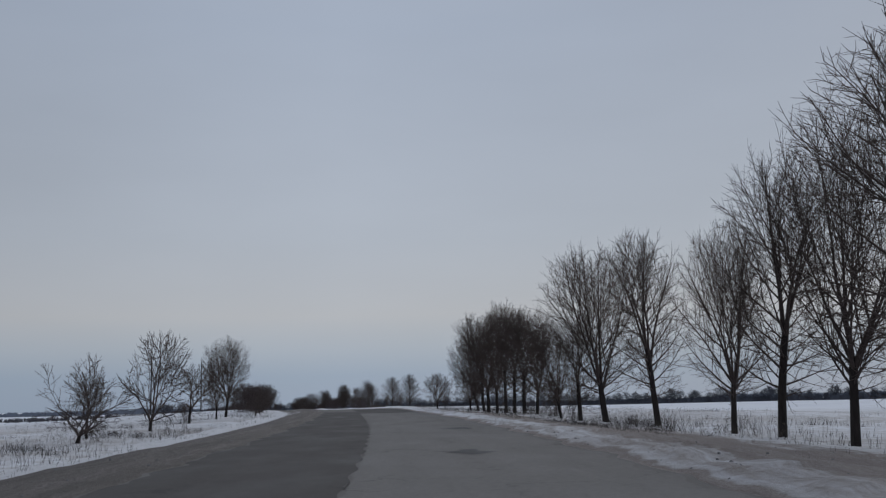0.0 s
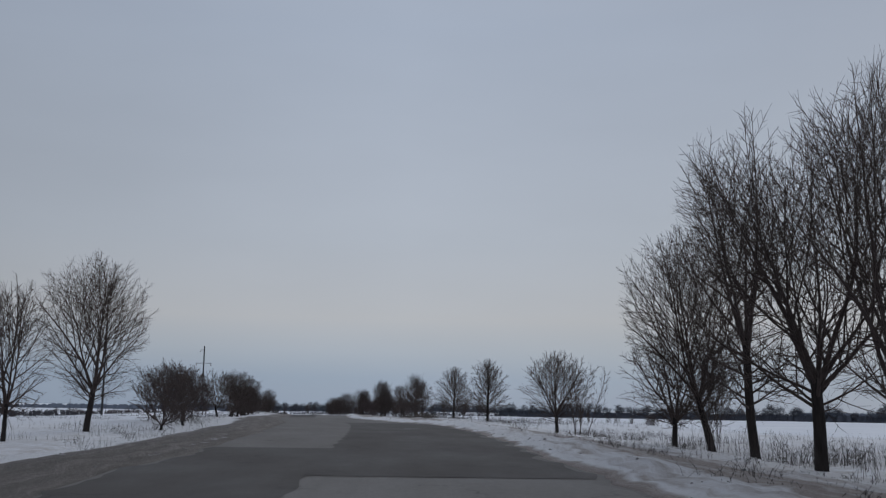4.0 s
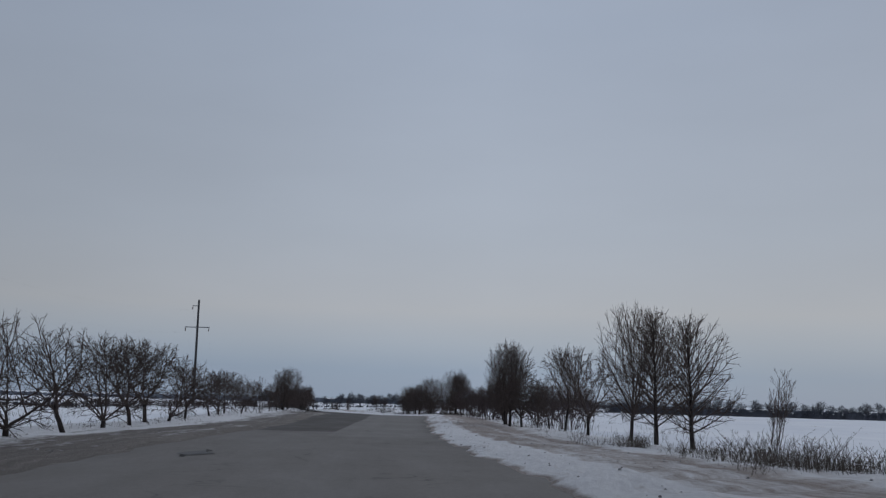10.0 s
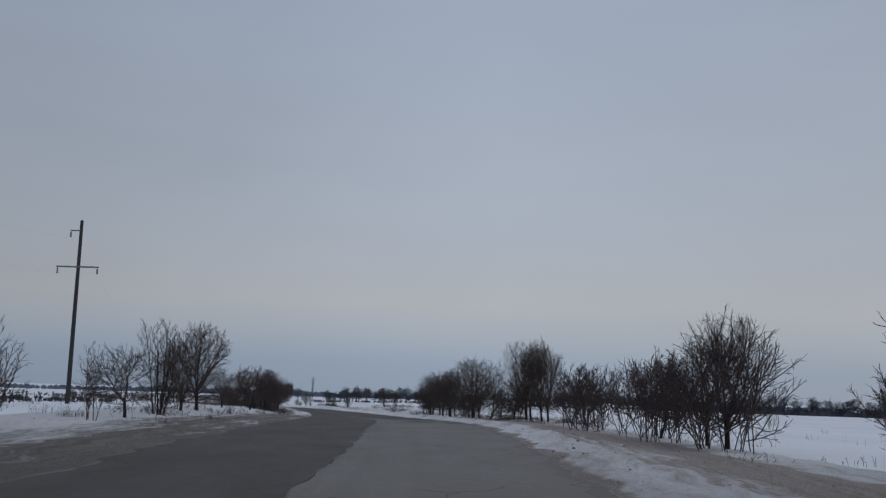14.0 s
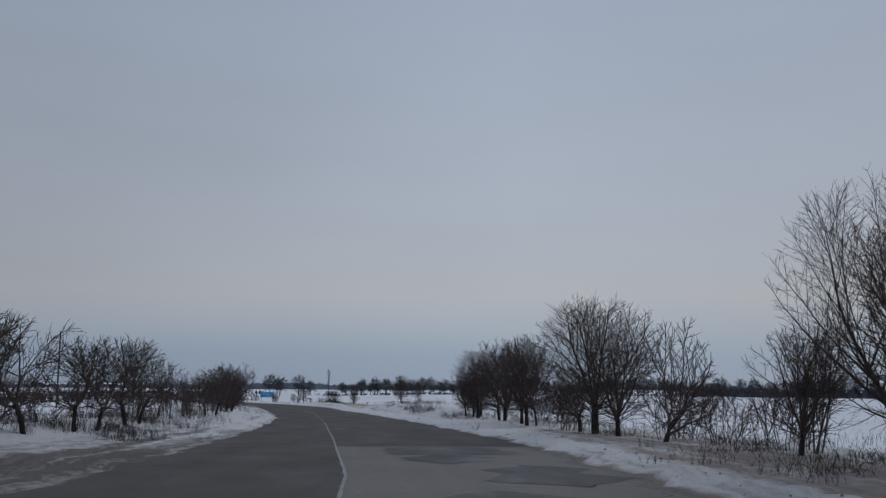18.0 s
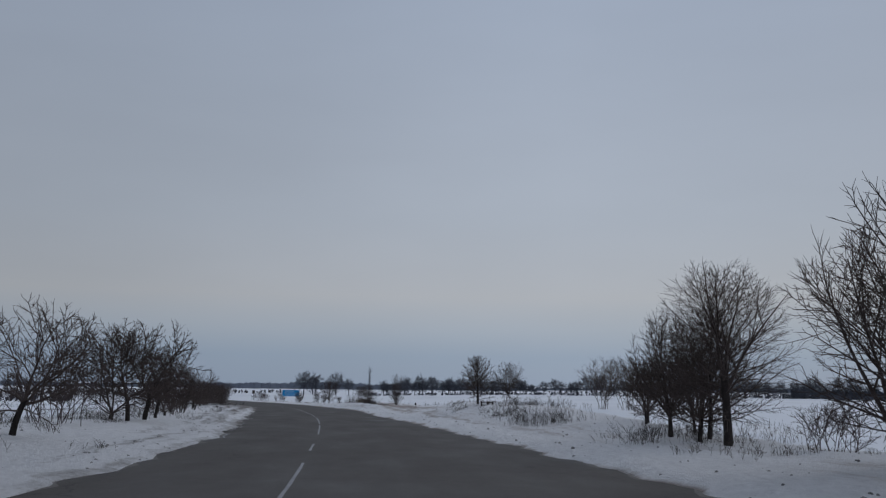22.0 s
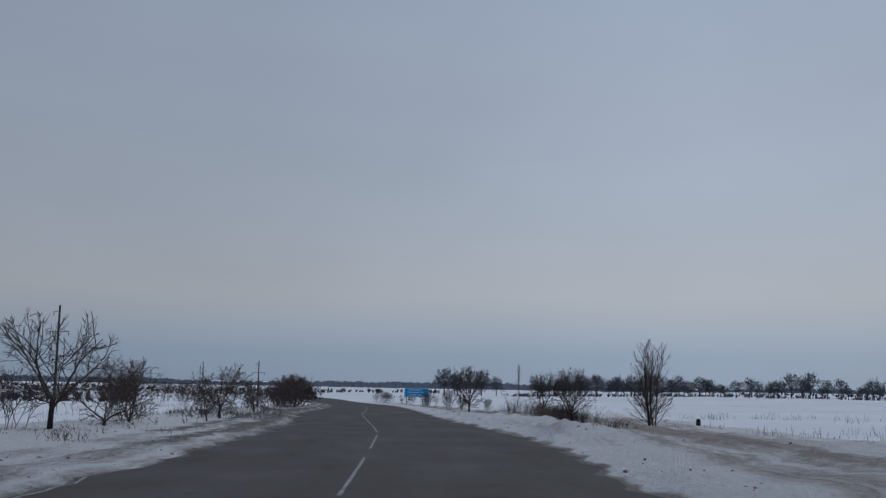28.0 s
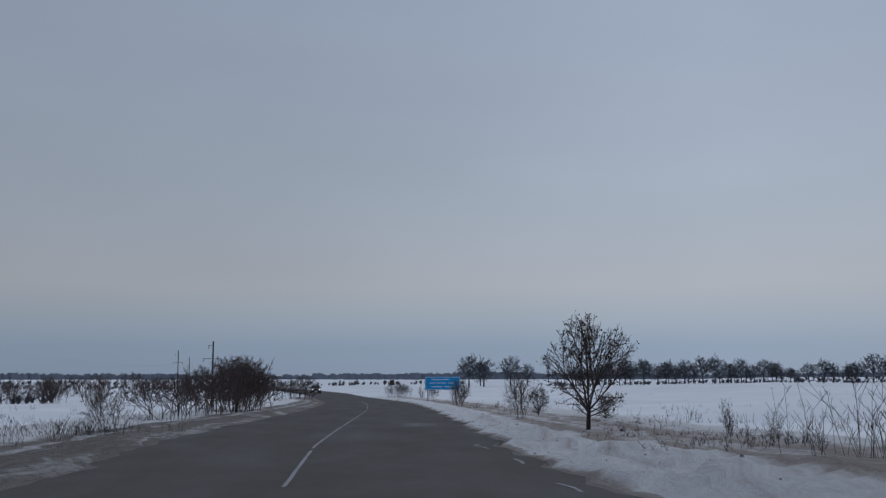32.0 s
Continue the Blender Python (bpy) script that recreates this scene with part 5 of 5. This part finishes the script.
# ---------------------------------------------------------------- power line
def power_pole(x, y, top):
    z = ground_at(x, y)
    h = top - z
    k = max(0.55, h / 11.0)
    pole = new("power_pole")
    part("post", bm_rod((0, 0, -0.4), (0, 0, h), 0.15 * k, 0.10 * k, 8), M_CONCRETE, pole, "tapered dark concrete post")
    zc, w = h * 0.745, 1.28 * k
    part("crossarm", bm_box((2 * w, 0.09 * k, 0.09 * k), (0, -0.12 * k, zc), 0.01), M_STEEL, pole, "steel angle crossarm")
    part("top_bracket", bm_box((0.62 * k, 0.07 * k, 0.07 * k), (-0.30 * k, -0.1 * k, h * 0.945), 0.01), M_STEEL, pole)
    part("cap", bm_rod((0, 0, h), (0, 0, h + 0.05), 0.10 * k, 0.07 * k, 8), M_CONCRETE, pole)
    for ix, iz in ((-w * 0.94, zc), (w * 0.94, zc), (-0.56 * k, h * 0.945)):
        bm = bm_rod((ix, -0.12 * k, iz + 0.02), (ix, -0.12 * k, iz - 0.16 * k), 0.018 * k, sides=6)
        for j in range(3):
            bm_rod((ix, -0.12 * k, iz - (0.14 + 0.10 * j) * k), (ix, -0.12 * k, iz - (0.21 + 0.10 * j) * k), 0.075 * k, 0.045 * k, 8, bm)
        part("insulator", bm, M_GLASSY, pole)
    tagged(pole, "concrete power pole with steel crossarm and insulators", "power pole", "overhead power line")
    return pole


POLES = ((-43.2, 181.4, 10.5), (-45.3, 237.9, 11.73), (-61.9, 294.2, 5.35), (-81.5, 352.1, 4.2), (-94.6, 400.8, 2.25), (-140.1, 465.8, 3.4), (-178, 528, 3.6))
ends = []
for i, (x, y, top) in enumerate(POLES):
    p = power_pole(x, y, top)
    a, b = POLES[max(0, i - 1)], POLES[min(len(POLES) - 1, i + 1)]
    turn = math.atan2(b[0] - a[0], b[1] - a[1])
    p.matrix_world = pose(x, y, ground_at(x, y), 0, 0, -math.degrees(turn) * 0.5)
    h = top - ground_at(x, y)
    k = max(0.55, h / 11.0)
    ends.append([p.matrix_world @ Vector(q) for q in ((-1.2 * k, -0.12 * k, h * 0.745 - 0.4 * k), (1.2 * k, -0.12 * k, h * 0.745 - 0.4 * k), (-0.56 * k, -0.12 * k, h * 0.945 - 0.4 * k))])
for k in range(3):
    w = Wood(k)
    for a, b in zip(ends, ends[1:]):
        pts = [a[k].lerp(b[k], f / 12) - Vector((0, 0, 1.1 * 4 * (f / 12) * (1 - f / 12))) for f in range(13)]
        w.tube("crown", pts, [0.0018] * 13, 3)
    v, f = w.sets["crown"]
    tagged(new("power_wire", mesh_from("power_wire", v, f, M_STEEL)), "thin overhead wire strung between poles", "wire", "overhead power line")


# ---------------------------------------------------------------- road sign and small roadside things
def direction_sign():
    x, y = -80.1, 409.8
    z = ground_at(x, y)
    sign = new("road_sign")
    low, w, h = -1.27 - z, 2.66, 1.0
    part("panel", bm_box((w, 0.03, h), (0, 0, low + h / 2), 0.008), M_BLUE, sign, "blue sheet panel")
    part("backing", bm_box((w - 0.06, 0.05, h - 0.06), (0, 0.045, low + h / 2), 0.006), M_STEEL, sign, "grey steel backing")
    for name, sx, sz, px, pz in (("border", w - 0.06, 0.025, 0, low + h - 0.045), ("border", w - 0.06, 0.025, 0, low + 0.045), ("border", 0.025, h - 0.09, -w / 2 + 0.045, low + h / 2), ("border", 0.025, h - 0.09, w / 2 - 0.045, low + h / 2)):
        part(name, bm_box((sx, 0.006, sz), (px, -0.019, pz)), M_WHITE, sign, "white edge line")
    # lettering too small to read
    for pz, bars in ((0.78, ((-0.55, 0.7), (0.2, 0.6))), (0.52, ((-0.75, 0.45), (-0.1, 0.7), (0.7, 0.5))), (0.24, ((-0.45, 0.8), (0.45, 0.7)))):
        for px, bw in bars:
            part("text_bar", bm_box((bw, 0.006, 0.055), (px, -0.019, low + h * pz)), M_WHITE, sign, "white lettering line")
    for px in (-1.12, 1.0):
        part("post", bm_rod((px, 0.10, -0.4), (px, 0.10, low + h - 0.05), 0.04, sides=10), M_STEEL, sign, "round steel post")
        for q in (0.2, 0.8):
            part("clamp", bm_box((0.14, 0.06, 0.05), (px, 0.07, low + h * q), 0.005), M_STEEL, sign)
    sign.matrix_world = pose(x, y, z, 0, 0, 19)
    tagged(sign, "blue roadside information sign on two steel posts", "road sign")


def marker_post(x, y, top):
    z = ground_at(x, y)
    p = new("marker_post")
    h = top - z
    part("post", bm_rod((0, 0, -0.3), (0, 0, h), 0.035, sides=8), M_STEEL, p)
    part("plate", bm_box((0.6, 0.02, 0.75), (0, -0.04, h - 0.35), 0.005), M_RUST, p, "dark plate seen from its back")
    p.matrix_world = pose(x, y, z, 0, 0, 24)
    tagged(p, "small dark roadside plate on a thin post", "road sign")


def pipe_fence():
    f = new("pipe_fence")
    for px, h in ((-0.27, 0.30), (0.02, 0.27), (0.25, 0.28)):
        part("post", bm_rod((px, 0, -0.2), (px, 0.01, h), 0.036, 0.034, 8), M_RUST, f)
    part("rail", bm_rod((-0.27, 0.01, 0.235), (0.25, 0.0, 0.225), 0.018, sides=8), M_RUST, f)
    part("rail", bm_rod((-0.27, 0.01, 0.10), (0.25, 0.0, 0.09), 0.015, sides=8), M_RUST, f)
    f.matrix_world = pose(-35.45, 301.4, ground_at(-35.45, 301.4), 0, 0, 6)
    tagged(f, "short dark pipe fence standing in the snow", "fence")


def bollard():
    x, y = -45.4, 334.9
    b = new("marker_stub")
    bm = bmesh.new()
    bmesh.ops.create_cone(bm, cap_ends=True, segments=12, radius1=0.085, radius2=0.06, depth=0.42, matrix=Matrix.Translation((0, 0, 0.1)))
    part("body", bm, M_TYRE, b)
    bm = bmesh.new()
    bmesh.ops.create_uvsphere(bm, u_segments=12, v_segments=6, radius=0.06, matrix=Matrix.Translation((0, 0, 0.31)) @ Matrix.Diagonal((1, 1, 0.5, 1)))
    part("cap", bm, M_TYRE, b)
    b.matrix_world = pose(x, y, ground_at(x, y), 4, 3, 0)
    tagged(b, "short black marker stub leaning in snow", "marker")


def oncoming_car():
    s, d = 525, float(np.interp(525, MID_S, MID_D)) - 1.6
    x, y = at(s, d)
    t = (np.interp(s, LS, LT[:, 0]), np.interp(s, LS, LT[:, 1]))
    car = new("car")

    def shell(outline, half, taper, bevel):
        """A side outline (y, z) swept across, drawn in towards its top."""
        bm = bmesh.new()
        zs = [p[1] for p in outline]
        lo, hi = min(zs), max(zs)
        sides = [[bm.verts.new((sx * half * (1 - taper * (pz - lo) / (hi - lo)), py, pz)) for py, pz in outline] for sx in (-1, 1)]
        n = len(outline)
        bm.faces.new(sides[0])
        bm.faces.new(sides[1][::-1])
        for i in range(n):
            bm.faces.new((sides[0][i], sides[1][i], sides[1][(i + 1) % n], sides[0][(i + 1) % n]))
        bmesh.ops.recalc_face_normals(bm, faces=bm.faces[:])
        bmesh.ops.bevel(bm, geom=bm.edges[:], offset=bevel, segments=2, affect="EDGES")
        return bm

    body = part("body", shell(((-2.1, 0.28), (-2.12, 0.62), (-1.95, 0.78), (-0.85, 0.93), (1.5, 0.98), (2.05, 0.92), (2.1, 0.35)), 0.85, 0.06, 0.05), M_CAR, car)
    part("cabin", shell(((-0.95, 0.9), (-0.25, 1.42), (0.95, 1.46), (1.75, 0.95)), 0.78, 0.2, 0.05), M_CAR, car)
    part("windscreen", shell(((-0.93, 0.97), (-0.92, 0.94), (-0.24, 1.36), (-0.29, 1.39)), 0.68, 0.16, 0.005), M_WINDOW, car, "dark glass windscreen")
    for sx in (-1, 1):
        part("side_window", bm_box((0.02, 1.3, 0.30), (sx * 0.715, 0.35, 1.19), 0.006, Matrix.Rotation(sx * -0.3, 4, "Y")), M_WINDOW, car)
        bm = bmesh.new()
        bmesh.ops.create_uvsphere(bm, u_segments=12, v_segments=8, radius=0.11, matrix=Matrix.Translation((sx * 0.6, -2.06, 0.66)) @ Matrix.Diagonal((1.25, 0.5, 0.8, 1)))
        part("headlight", bm, M_LAMP, car, "lit headlight")
        part("mirror", bm_box((0.2, 0.1, 0.14), (sx * 0.92, -0.55, 1.0), 0.03), M_CAR, car)
        for wy in (-1.32, 1.28):
            tyre = part("wheel", bm_rod((sx * 0.66, wy, 0.31), (sx * 0.86, wy, 0.31), 0.31, sides=20), M_TYRE, car)
            part("rim", bm_rod((sx * 0.80, wy, 0.31), (sx * 0.875, wy, 0.31), 0.19, sides=14), M_STEEL, tyre)
    part("grille", bm_box((0.8, 0.03, 0.16), (0, -2.115, 0.62), 0.01), M_TYRE, car)
    part("bumper", bm_box((1.66, 0.14, 0.2), (0, -2.1, 0.40), 0.04), M_CAR, car)
    part("plate_bar", bm_box((0.52, 0.012, 0.11), (0, -2.18, 0.41)), M_WHITE, car, "pale number plate bar")
    z = float(road_z(s) + road_height(s, np.array([d]))[0]) + 0.006
    car.matrix_world = pose(float(x), float(y), z, 0, 0, math.degrees(math.atan2(-t[0], t[1])))
    tagged(car, "dark saloon car with lit headlights on the bend", "car")


direction_sign()
marker_post(-110, 475, -0.9)
pipe_fence()
bollard()
oncoming_car()
